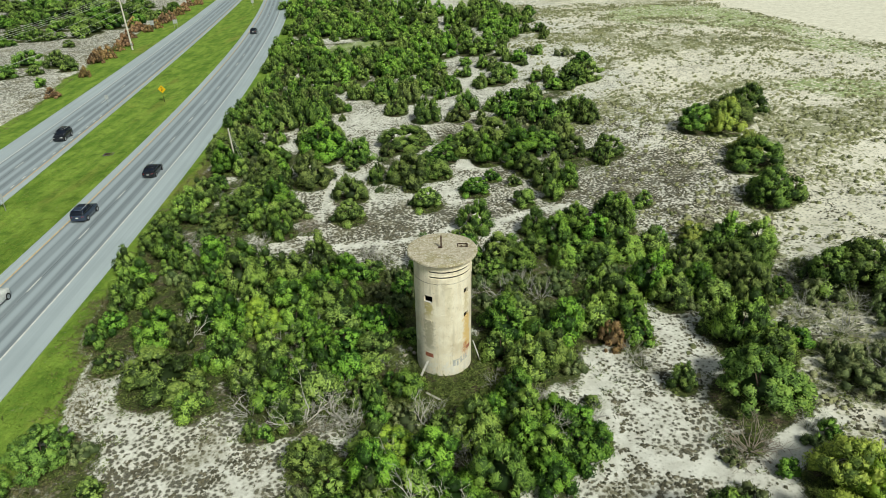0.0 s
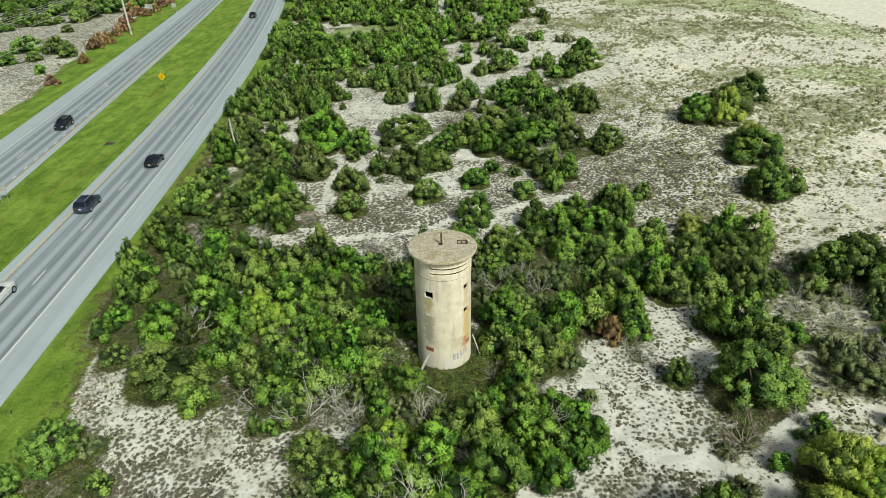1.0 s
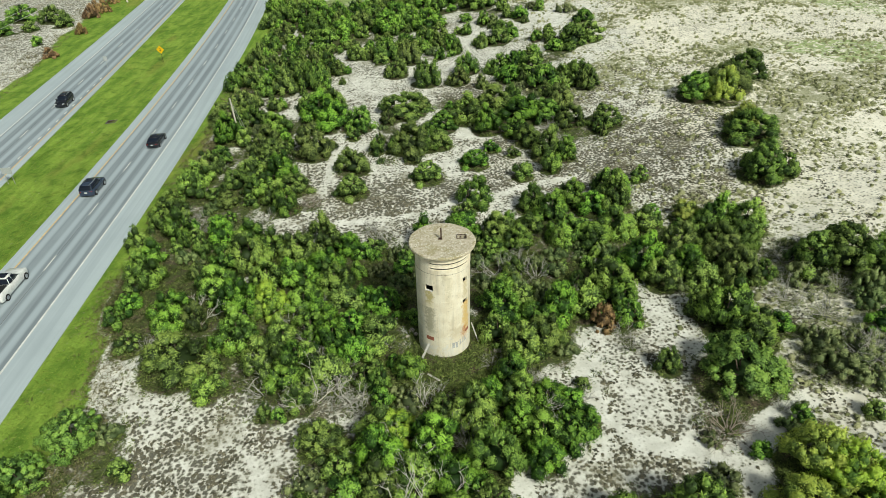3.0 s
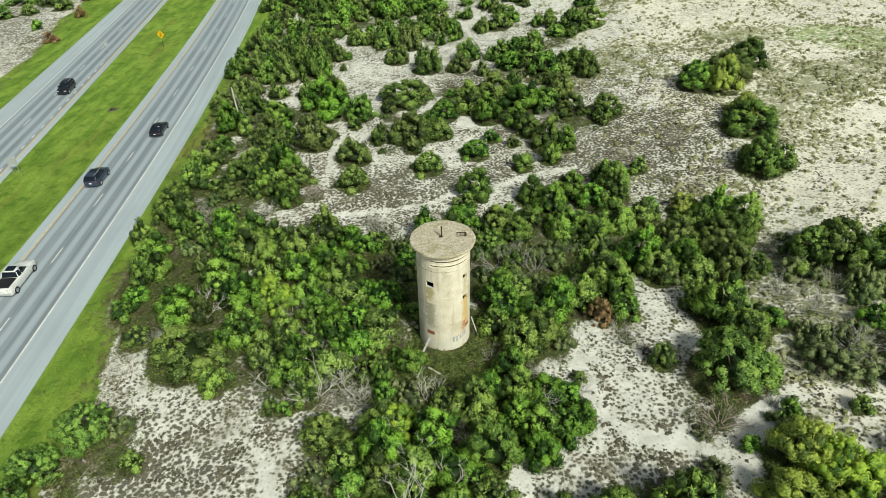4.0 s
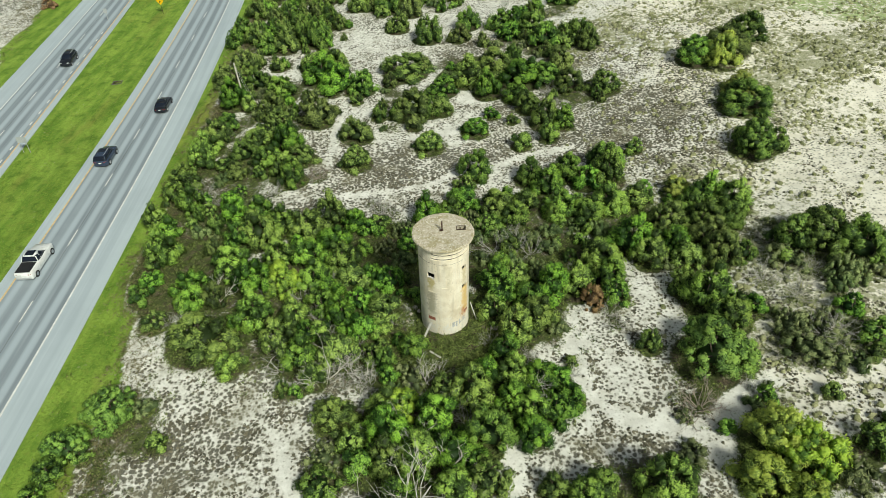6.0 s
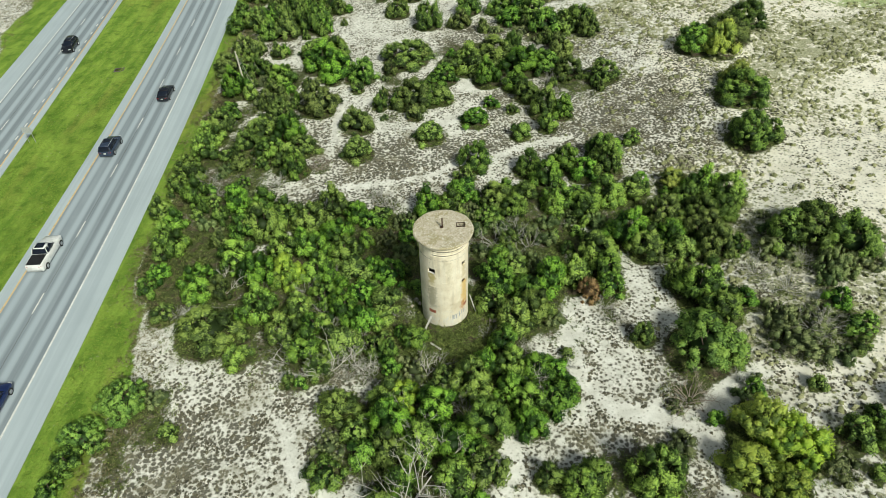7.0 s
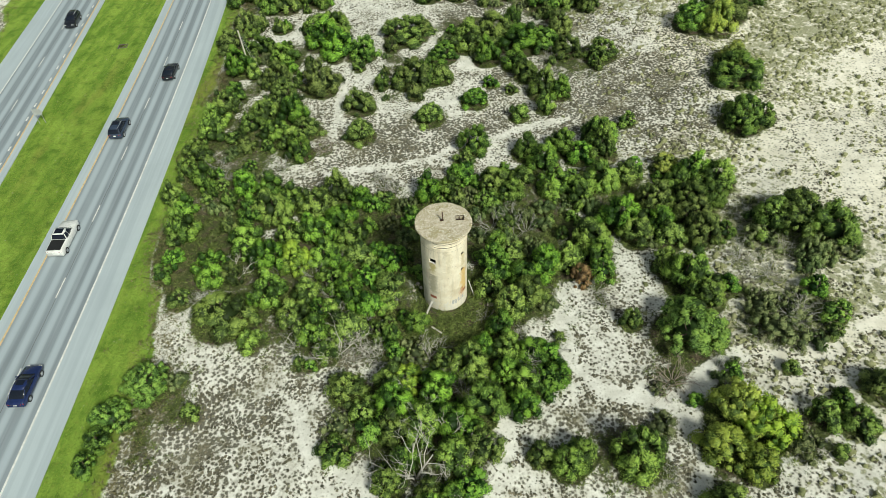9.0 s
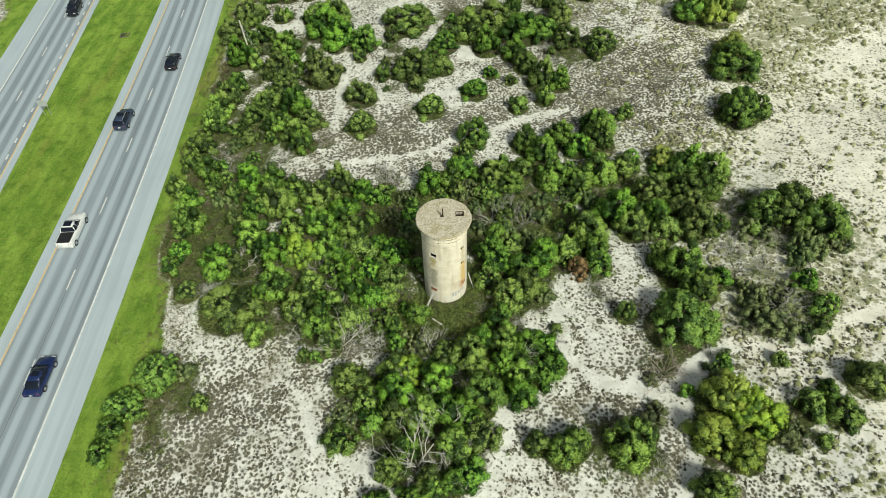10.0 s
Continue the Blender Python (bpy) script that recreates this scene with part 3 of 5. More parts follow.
def cover(x, y):
    """What grows on the ground: litter under plants, mown grass, heath and dune grass, each 0 to 1."""
    x, y = np.asarray(x, float), np.asarray(y, float)
    litter = np.zeros_like(x)
    for kind, px, py, r in PLANTS:
        m = np.abs(x - px) + np.abs(y - py) < 2.6 * r
        d = np.hypot(x[m] - px, y[m] - py) / r
        litter[m] = np.maximum(litter[m], (1 - smooth(0.7, 1.25, d)) * (0.55 if kind in ("l", "b", "g") else 1.0))
    for cx, cy, rx, ry, _, _ in THICKETS:
        litter = np.maximum(litter, 0.62 * patch(x, y, cx, cy, rx * 1.02, ry * 1.02) * smooth(0.25, 0.55, fractal(x, y, 5, 13)))
    litter = np.maximum(litter, 0.95 * patch(x, y, 0, 44, 8.5, 8) * (1 - 0.5 * patch(x, y, -4.2, 47, 1.2, 2.2)))
    for cx, cy, rx, ry, k in ((-28.5, 56.5, 4.5, 11.5, 0.85), (7, 56.5, 11, 7, 0.9), (-6, 56.5, 8, 8, 0.9), (-30.5, 47, 3, 3.5, 0.7), (-33.5, 51, 2.2, 8, 0.8), (-20, 43, 9, 4, 0.6)):
        litter = np.maximum(litter, k * patch(x, y, cx, cy, rx, ry))
    litter = litter * (1 - 0.9 * from_tracks(x, y))
    dn, df = x - near_line(y), x - far_line(y)
    rim = 9.6 + 4.0 * (fractal(x, y, 5, 21) - 0.5) + 3.2 * (1 - smooth(38, 56, y)) + 2.0 * smooth(120, 160, y)
    grass = (1 - smooth(rim - 1.6, rim + 1.6, dn)) * smooth(-1.8, 1.2, df + 12 + np.clip(0.09 * (y - 116), -2, 6) + 2.5 * (grain(x, y, 7, 23) - 0.5))
    litter = np.maximum(litter, (0.25 + 0.70 * smooth(40, 47, y)) * smooth(rim - 1.6, rim, dn) * (1 - smooth(rim + 2.0, rim + 5.0, dn)) * (0.7 + 0.3 * smooth(0.3, 0.55, fractal(x, y, 4, 29))) * (1 - patch(x, y, -31, 43.5, 4, 4)))
    marsh = patch(x, y, -24, 193, 12, 11)
    path = from_tracks(x, y)
    east = smooth(18, 34, x + 0.12 * (y - 60) + 8 * (fractal(x, y, 12, 31) - 0.5))
    heath = 0.54 + 0.85 * (fractal(x, y, 8, 40) - 0.5)
    for cx, cy, rx, ry, k in ((-20, 28, 9, 7, 0.20), (-6, 75, 9, 7, 0.32), (4, 80, 8, 5, 0.2), (29, 80, 12, 14, 0.32), (33, 91, 10, 12, 0.12), (25, 77, 6, 5, 0.15), (20, 87, 6, 6, 0.2), (-17, 95, 3, 12, 0.1), (33, 50, 7, 7, 0.15),
                             (36, 42, 8, 5, 0.1), (28, 48, 5, 5, 0.15), (24, 40, 5, 3, 0.2), (-30, 44, 4, 3, -0.6), (4, 96, 4, 4, -0.5), (1, 83, 5, 3, -0.35), (-15, 33, 8, 6, 0.05), (14, 24, 6, 4, 0.2), (18, 29, 4, 4, 0.15), (26, 110, 10, 14, 0.2), (6, 112, 9, 8, 0.15)):
        heath = heath + k * patch(x, y, cx, cy, rx, ry)
    heath = np.clip(heath * (1 - 0.35 * east * (1 - patch(x, y, 31, 86, 13, 18))), 0, 1) * (1 - 0.9 * path)
    dune = east * (1 - 0.85 * patch(x, y, 31, 86, 13, 18)) * (0.46 + 1.9 * (fractal(x, y, 15, 55) - 0.5))
    for cx, cy, rx, ry, k in ((63, 121, 20, 6, 0.75), (74, 118, 10, 9, 0.5), (65, 98, 11, 9, 0.6), (63, 165, 16, 11, 0.65), (72, 205, 26, 24, 0.8), (83, 190, 12, 14, 0.6), (92, 165, 9, 30, 0.6), (35, 118, 8, 6, 0.55), (34, 106, 7, 7, 0.25), (43, 46, 6, 8, 0.2), (48, 180, 9, 10, 0.4),
                             (46, 140, 10, 9, -0.5), (38, 130, 6, 6, -0.4), (62, 135, 10, 6, -0.2), (55, 84, 9, 6, -0.25), (50, 70, 7, 8, -0.3), (40, 60, 5, 6, -0.2)):
        dune = dune + k * patch(x, y, cx, cy, rx, ry)
    lush = 1.2 * patch(x, y, 71, 205, 26, 26) * smooth(0.25, 0.5, fractal(x, y, 14, 77)) + 1.0 * patch(x, y, 91, 160, 8, 36) * smooth(0.3, 0.55, fractal(x, y, 9, 78)) + 0.8 * patch(x, y, 74, 118, 14, 9) + 0.3 * patch(x, y, 60, 121, 14, 5) + 0.9 * marsh
    dune = np.minimum(dune, 0.82 + 0.5 * (fractal(x, y, 6, 83) - 0.5))
    dune = np.maximum(dune, 1.1 * marsh)
    beach = smooth(-3, 3, x - 101.8 + 0.158 * (y - 156) + 5 * (grain(x, y, 7, 60) - 0.5))
    west = 1 - smooth(-26, -14, df)
    dune = np.clip(dune, 0, 1) * (1 - path) * (1 - beach)
    heath = np.maximum(heath * (1 - beach), west * 0.80)
    return litter * (1 - grass), np.clip(grass, 0, 1), np.clip(heath, 0, 0.92), dune, np.clip(lush, 0, 1)


def make_ground():
    xs = np.concatenate([-np.geomspace(2500, 130, 14), np.arange(-124, -38, 2.0), np.arange(-38, 62, 0.7), np.arange(62, 130, 1.5), np.geomspace(132, 2500, 14)])
    ys = np.concatenate([-np.geomspace(2500, 20, 14), np.arange(-16, 16, 2.0), np.arange(16, 130, 0.7), np.arange(130, 320, 2.0), np.geomspace(322, 3500, 14)])
    gx, gy = np.meshgrid(xs, ys)
    x, y = gx.ravel(), gy.ravel()
    z = height(x, y)
    nx = len(xs)
    i, j = np.meshgrid(np.arange(nx - 1), np.arange(len(ys) - 1))
    a = (j * nx + i).ravel()
    me = mesh_of("ground", np.stack([x, y, z], 1), np.stack([a, a + 1, a + 1 + nx, a + nx], 1), GROUND, True)
    for name, values in zip(("litter", "grass", "heath", "dunegrass", "lush"), cover(x, y)):
        me.attributes.new(name, "FLOAT", "POINT").data.foreach_set("value", values.astype(np.float32))
    return tagged(new("ground", me), "pale dune sand with heath, leaf litter and mown verges", "ground", kind="structure")


make_ground()


# ---- the two carriageways ----
def strip(name, line, d0, d1, mat, z, y0=-120.0, y1=620.0, step=4.0, thick=0.12):
    """A slab that follows the road between two offsets from its lane line."""
    ys = np.arange(y0, y1 + 0.01, step)
    cx = line(ys)
    v, f = [], []
    for off, zz in ((d0, z - thick), (d0, z), (d1, z), (d1, z - thick)):
        v.append(np.stack([cx + off, ys, np.full_like(ys, zz)], 1))
    n = len(ys)
    for k in range(3):
        a = k * n + np.arange(n - 1)
        f.append(np.stack([a, a + n, a + n + 1, a + 1], 1))
    me = mesh_of(name, np.concatenate(v), np.concatenate(f), mat)
    uv = me.uv_layers.new(name="UVMap")
    across = np.repeat([d0, d0, d1, d1], n)
    along = np.tile(ys, 4)
    idx = np.zeros(len(me.loops), np.int32)
    me.loops.foreach_get("vertex_index", idx)
    uv.data.foreach_set("uv", np.stack([across[idx], along[idx]], 1).astype(np.float32).ravel())
    return me


def carriageway(name, line, edges, label):
    """edges: pavement edge, edge line, edge line, pavement edge as offsets; the yellow line lies by the median."""
    outer_l, line_l, line_r, outer_r, yellow_left = edges
    road = tagged(new(name, strip(name, line, line_l, line_r, ASPHALT, 0.06)), label, "road", kind="structure")
    part("shoulder", strip("shoulder", line, outer_l, line_l, SHOULDER, 0.06), None, road, "pale bleached shoulder strip")
    part("shoulder", strip("shoulder", line, line_r, outer_r, SHOULDER, 0.06), None, road, "pale bleached shoulder strip")
    for d, yellow in ((line_l, yellow_left), (line_r, not yellow_left)):
        part("edge_line", strip("edge_line", line, d - 0.10, d + 0.10, YELLOW_PAINT if yellow else WHITE_PAINT, 0.067, thick=0.006), None, road, "faded yellow edge line" if yellow else "solid white edge line")
    return road


near_road = carriageway("road_near", near_line, (-4.95, -3.55, 3.75, 6.95, True), "bleached grey two-lane asphalt carriageway with tyre tracks")
far_road = carriageway("road_far", far_line, (-6.9, -3.55, 3.9, 4.95, False), "bleached grey two-lane asphalt carriageway beyond the median")


def dashes(road, line, start, pitch, length, off, y1, width=0.14):
    bm = boxed(width, length, 0.008)
    me = bpy.data.meshes.new("lane_dash")
    bm.to_mesh(me)
    bm.free()
    me.materials.append(WHITE_PAINT)
    y = start
    while y < y1:
        ob = part("lane_dash", me, None, road)
        ob.location = (float(line(y)) + off, y, 0.066)
        ob.rotation_euler = (0, 0, -math.atan(float(line(y + 1) - line(y - 1)) / 2))
        y += pitch


dashes(near_road, near_line, 60.9 - 5 * 12.45, 12.45, 3.05, 0.0, 420)
dashes(far_road, far_line, 98.9 - 6 * 12.9, 12.9, 3.05, 0.0, 420)
dashes(far_road, far_line, 60.0, 3.7, 1.1, 3.3, 128, 0.22)


# ---- the watch tower ----
TX, TY, TR = -0.5, 46.8, 2.37


def concrete_material():
    n = Nodes("stained_concrete", 0.9, 0.0, 0.2)
    pos = n.coords()
    xyz = n.t.nodes.new("ShaderNodeSeparateXYZ")
    n.put(xyz.inputs[0], pos)
    x, y, z = xyz.outputs
    ang = n.math("MULTIPLY", n.math("ARCTAN2", x, n.math("MULTIPLY", y, -1.0)), 180 / math.pi)
    cloud, fine = n.noise(0.9, 4, pos, 0.6), n.noise(14, 4, pos, 0.65)
    runs = n.noise(2.2, 4, n.node("ShaderNodeMapping", 0, None, Vector=pos, Scale=(1, 1, 0.07)), 0.6)
    c = n.mix(n.ramp(cloud, 0.32, 0.7), (0.76, 0.67, 0.51), (0.89, 0.82, 0.67))
    c = n.mix(n.math("MULTIPLY", n.ramp(runs, 0.50, 0.66), 0.34), c, (0.40, 0.345, 0.25))
    c = n.mix(n.math("MULTIPLY", n.ramp(runs, 0.48, 0.36), 0.45), c, (0.76, 0.71, 0.60))
    c = n.mix(n.math("MULTIPLY", n.ramp(fine, 0.52, 0.68), 0.28), c, (0.36, 0.31, 0.23))

    def streak(a0, a1, z0, z1, col, k):
        nonlocal c
        wob = n.math("MULTIPLY", n.math("ADD", n.math("SUBTRACT", fine, 0.5), n.math("SUBTRACT", n.noise(2.5, 4, pos, 0.7), 0.5)), 34.0)
        aa = n.math("ADD", ang, wob)
        half = (a1 - a0) / 2
        inside = n.ramp(n.math("ABSOLUTE", n.math("SUBTRACT", aa, (a0 + a1) / 2)), half * 1.15, half * 0.35)
        hz = n.math("ADD", z, n.math("MULTIPLY", n.math("SUBTRACT", cloud, 0.5), 1.0))
        upto = n.math("MULTIPLY", n.ramp(hz, z0 - 0.5, z0 + 0.9), n.ramp(hz, z1 + 0.2, z1 - 0.1))
        c = n.mix(n.math("MULTIPLY", n.math("MULTIPLY", inside, upto), k), c, col)

    streak(-40, -20, 5.7, 7.3, (0.52, 0.43, 0.18), 0.9)
    streak(43, 68, 2.0, 5.6, (0.70, 0.48, 0.17), 0.9)
    streak(46, 62, 5.9, 7.7, (0.54, 0.43, 0.20), 0.6)
    streak(40, 60, 1.7, 2.9, (0.50, 0.21, 0.08), 0.85)
    streak(6, 18, 6.0, 8.8, (0.50, 0.44, 0.28), 0.4)
    streak(-44, -16, 2.4, 5.4, (0.38, 0.35, 0.25), 0.85)
    streak(-4, 8, 7.9, 9.2, (0.47, 0.40, 0.27), 0.5)
    streak(10, 50, 1.9, 3.2, (0.47, 0.36, 0.20), 0.45)
    streak(-85, -50, 0.0, 3.0, (0.36, 0.32, 0.25), 0.4)
    seam = n.noise(30, 2, pos)
    foot = n.math("MULTIPLY", n.ramp(n.math("ADD", z, n.math("MULTIPLY", cloud, 0.8)), 1.75, 1.55), n.ramp(n.noise(2.5, 4, pos, 0.7), 0.4, 0.6))
    c = n.mix(n.math("MULTIPLY", foot, 0.7), c, (0.74, 0.71, 0.65))
    spall = n.math("MULTIPLY", n.ramp(n.noise(3.2, 5, pos, 0.75), 0.54, 0.60), n.ramp(z, 4.2, 0.6))
    c = n.mix(n.math("MULTIPLY", spall, 0.8), c, (0.78, 0.75, 0.69))
    pits = n.ramp(n.noise(5.5, 5, pos, 0.8), 0.60, 0.66)
    c = n.mix(n.math("MULTIPLY", pits, 0.6), c, (0.27, 0.23, 0.17))
    n.set(Base_Color=c)
    n.bump(n.math("ADD", n.math("MULTIPLY", fine, 0.5), n.math("MULTIPLY", seam, 0.15)), 0.35, 0.03)
    return n.mat


def roof_material():
    n = Nodes("lichened_roof_slab", 0.95, 0.0, 0.15)
    pos = n.coords()
    cloud, mid, fine = n.noise(0.6, 4, pos, 0.6), n.noise(2.6, 5, pos, 0.7), n.noise(15, 4, pos, 0.7)
    c = n.mix(n.ramp(mid, 0.34, 0.66), (0.42, 0.36, 0.25), (0.60, 0.53, 0.42))
    c = n.mix(n.math("MULTIPLY", n.ramp(cloud, 0.48, 0.62), 0.55), c, (0.30, 0.255, 0.10))
    c = n.mix(n.math("MULTIPLY", n.ramp(n.noise(6.0, 5, pos, 0.8), 0.53, 0.59), 0.9), c, (0.74, 0.70, 0.60))
    c = n.mix(n.math("MULTIPLY", n.ramp(n.noise(8.0, 5, pos, 0.8), 0.45, 0.38), 0.75), c, (0.19, 0.16, 0.10))
    n.set(Base_Color=c)
    n.bump(n.math("ADD", mid, fine), 0.4, 0.03)
    return n.mat


CONCRETE, ROOF_SLAB = concrete_material(), roof_material()
# near-black colour stands in for the unlit inside of the tower
INSIDE = plain("unlit_tower_interior", (0.06, 0.055, 0.05), 0.95, vary=0.4)
RED_PAINT = plain("faded_red_paint", (0.42, 0.15, 0.09), 0.8, vary=0.4, scale=4)
GREY_PAINT = plain("pale_grey_spray_paint", (0.58, 0.57, 0.56), 0.8, vary=0.35, scale=6)


def shell(radius, thick, z0, z1, holes, step=3.75):
    """A round wall with openings that go through it; holes are angle from, to, height from, to."""
    angles = sorted({round(-180 + step * i, 3) for i in range(int(360 / step))} | {a for h in holes for a in h[:2]})
    levels = sorted({z0, z1} | {z for h in holes for z in h[2:]})
    bm = bmesh.new()
    na, nl = len(angles), len(levels)

    def ring(r):
        return [[bm.verts.new((r * math.sin(radians(a)), -r * math.cos(radians(a)), z)) for z in levels] for a in angles]

    out, inn = ring(radius), ring(radius - thick)

    def solid(i, j):
        if j < 0 or j >= nl - 1:
            return False
        a = angles[i % na] + 0.01
        z = (levels[j] + levels[j + 1]) / 2
        return not any(h[0] <= a <= h[1] and h[2] <= z <= h[3] for h in holes)

    for i in range(na):
        k = (i + 1) % na
        for j in range(nl - 1):
            if not solid(i, j):
                continue
            bm.faces.new((out[i][j], out[k][j], out[k][j + 1], out[i][j + 1]))
            bm.faces.new((inn[i][j], inn[i][j + 1], inn[k][j + 1], inn[k][j]))
            if not solid(i, j - 1):
                bm.faces.new((out[i][j], inn[i][j], inn[k][j], out[k][j]))
            if not solid(i, j + 1):
                bm.faces.new((out[i][j + 1], out[k][j + 1], inn[k][j + 1], inn[i][j + 1]))
            if not solid(i - 1, j):
                bm.faces.new((out[i][j], out[i][j + 1], inn[i][j + 1], inn[i][j]))
            if not solid(i + 1, j):
                bm.faces.new((out[k][j], inn[k][j], inn[k][j + 1], out[k][j + 1]))
    return bm


def band(r0, r1, z0, z1, a0=-180.0, a1=180.0, step=3.0):
    """A curved bar between two radii, heights and angles."""
    bm = bmesh.new()
    n = max(2, int((a1 - a0) / step))
    closed = a1 - a0 >= 359.9
    rows = []
    for i in range(n if closed else n + 1):
        a = radians(a0 + (a1 - a0) * i / n)
        rows.append([bm.verts.new((r * math.sin(a), -r * math.cos(a), z)) for r, z in ((r1, z0), (r1, z1), (r0, z1), (r0, z0))])
    for i in range(n):
        p, q = rows[i], rows[(i + 1) % len(rows)]
        for k in range(4):
            bm.faces.new((p[k], q[k], q[(k + 1) % 4], p[(k + 1) % 4]))
    if not closed:
        bm.faces.new(rows[0])
        bm.faces.new(rows[-1][::-1])
    return bm


def roof_slab():
    """The round roof with a square-cut hatch and a rounded rim."""
    bm = bmesh.new()
    n = 96
    prof = [(2.32, 10.72), (2.52, 10.72), (2.78, 10.80), (2.86, 10.88), (2.86, 11.02), (2.82, 11.08), (2.74, 11.10)]
    rows = [[bm.verts.new((r * (1 + 0.006 * math.sin(9 * t) + 0.004 * math.sin(23 * t)) * math.sin(t), -r * (1 + 0.006 * math.sin(9 * t)) * math.cos(t), z)) for r, z in prof] for t in (2 * math.pi * i / n for i in range(n))]
    for i in range(n):
        p, q = rows[i], rows[(i + 1) % n]
        for k in range(len(prof) - 1):
            bm.faces.new((p[k], q[k], q[k + 1], p[k + 1]))
    hx0, hx1, hy0, hy1 = 1.26, 2.06, 0.18, 0.78
    for z, k in ((11.10, -1), (10.72, 0)):
        rim = [r[k] for r in rows]
        hole = [bm.verts.new((a, b, z)) for a, b in ((hx0, hy0), (hx1, hy0), (hx1, hy1), (hx0, hy1))]
        edges = [bm.edges.get((rim[i], rim[(i + 1) % n])) or bm.edges.new((rim[i], rim[(i + 1) % n])) for i in range(n)]
        edges += [bm.edges.new((hole[i], hole[(i + 1) % 4])) for i in range(4)]
        bmesh.ops.triangle_fill(bm, use_beauty=True, edges=edges)
        if k == -1:
            top = hole
        else:
            for i in range(4):
                bm.faces.new((top[i], top[(i + 1) % 4], hole[(i + 1) % 4], hole[i]))
    return bm


def make_tower():
    tower = tagged(new("watch_tower"), "round pale stained concrete watch tower standing abandoned in pine scrub", "tower")
    tower.location = (TX, TY, 0)
    slits = [(-27, 112, 10.06, 10.21), (-27, 112, 9.60, 9.75)]
    holes = [(-40, -21, 7.25, 7.86), (46, 60, 7.72, 8.22), (46, 60, 5.42, 5.92)]
    part("wall", shell(TR, 0.17, -0.6, 9.20, holes), CONCRETE, tower)
    part("upper_wall", shell(TR, 0.06, 9.20, 10.72, slits), CONCRETE, tower)
    # added drum, painted dark so that the slits read as shaded openings
    part("lookout_lining", shell(TR - 0.5, 0.05, 9.0, 10.70, []), INSIDE, tower, "added dark drum standing in for shade behind the lookout slits")
    part("roof_slab", roof_slab(), ROOF_SLAB, tower, "lichen-spotted concrete roof slab with a hatch")
    for z in (10.21, 9.75):
        part("visor", band(TR - 0.03, TR + 0.035, z, z + 0.07, -27.5, 112.5), CONCRETE, tower, "thin concrete visor over a slit")
    part("upper_band", band(TR - 0.03, TR + 0.03, 9.10, 9.56, -30.0, 118.0), CONCRETE, tower)
    part("joint_line", band(TR - 0.05, TR + 0.012, 9.06, 9.09), plain("dark_joint", (0.22, 0.18, 0.13), 0.95), tower)
    for z in (8.9, 6.2, 3.5, 0.8):
        bm = bmesh.new()
        bmesh.ops.create_cone(bm, cap_ends=True, segments=48, radius1=TR - 0.18, radius2=TR - 0.18, depth=0.16, matrix=pose(0, 0, z))
        part("inner_floor", bm, INSIDE, tower)
    # sealed openings and small sills
    for a, z, w, h in ((-31.5, 5.38, 0.62, 0.36), (3.5, 6.05, 0.62, 0.30)):
        m = pose(0, 0, 0, 0, 0, a)
        bm = boxed(w, 0.05, 0.035, m @ pose(0, -TR + 0.005, z + h / 2))
        box(bm, m @ pose(w / 2, -TR + 0.01, z), 0.03, 0.05, h)
        part("sealed_window", bm, CONCRETE, tower, "blocked-up window with a cracked outline")
    part("window_sill", boxed(0.70, 0.17, 0.03, pose(0, 0, 0, 0, 0, -30.5) @ pose(0, -TR + 0.09, 7.265)), plain("pale_sill", (0.72, 0.70, 0.66), 0.8), tower, "whitish window sill")
    # paint on the foot of the wall
    part("red_paint_patch", band(TR - 0.02, TR + 0.006, 1.82, 2.22, -41, -22), RED_PAINT, tower, "faded red painted rectangle")
    for a0, a1, z0, z1 in ((18, 24, 0.95, 1.55), (24, 34, 1.45, 1.55), (27, 31, 0.9, 1.4), (36, 39, 1.05, 1.7), (39, 47, 1.2, 1.32), (44, 47, 1.25, 1.8), (50, 56, 1.3, 1.42), (50, 53, 1.2, 1.75)):
        part("paint_mark", band(TR - 0.02, TR + 0.006, z0, z1, a0, a1), GREY_PAINT, tower, "worn grey spray-paint stroke")
    part("red_mark", band(TR - 0.02, TR + 0.006, 2.2, 2.5, 52, 66), RED_PAINT, tower, "rusty red paint mark")
    # rusted steel post with its foot
    bm = boxed(0.12, 0.025, 1.05, pose(0, 0.05, 11.10 + 0.52))
    box(bm, pose(0, -0.05, 11.62), 0.12, 0.025, 1.05)
    box(bm, pose(0, 0, 11.62), 0.025, 0.10, 1.05)
    box(bm, pose(-0.06, 0, 11.115), 0.34, 0.24, 0.03)
    bmesh.ops.translate(bm, vec=(-0.08, 0.15, 0), verts=bm.verts)
    part("steel_post", bm, RUST, tower, "short rusted steel post on the roof")
    part("hatch_bar", boxed(0.05, 0.62, 0.05, pose(1.60, 0.48, 10.98)), RUST, tower, "rusted bar across the roof hatch")
    part("hatch_frame", box(box(box(box(bmesh.new(), pose(1.66, 0.18, 11.1), 0.86, 0.06, 0.05), pose(1.66, 0.78, 11.1), 0.86, 0.06, 0.05), pose(1.26, 0.48, 11.1), 0.06, 0.56, 0.05), pose(2.06, 0.48, 11.1), 0.06, 0.56, 0.05), RUST, tower, "rusted frame of the roof hatch")
    return tower


make_tower()


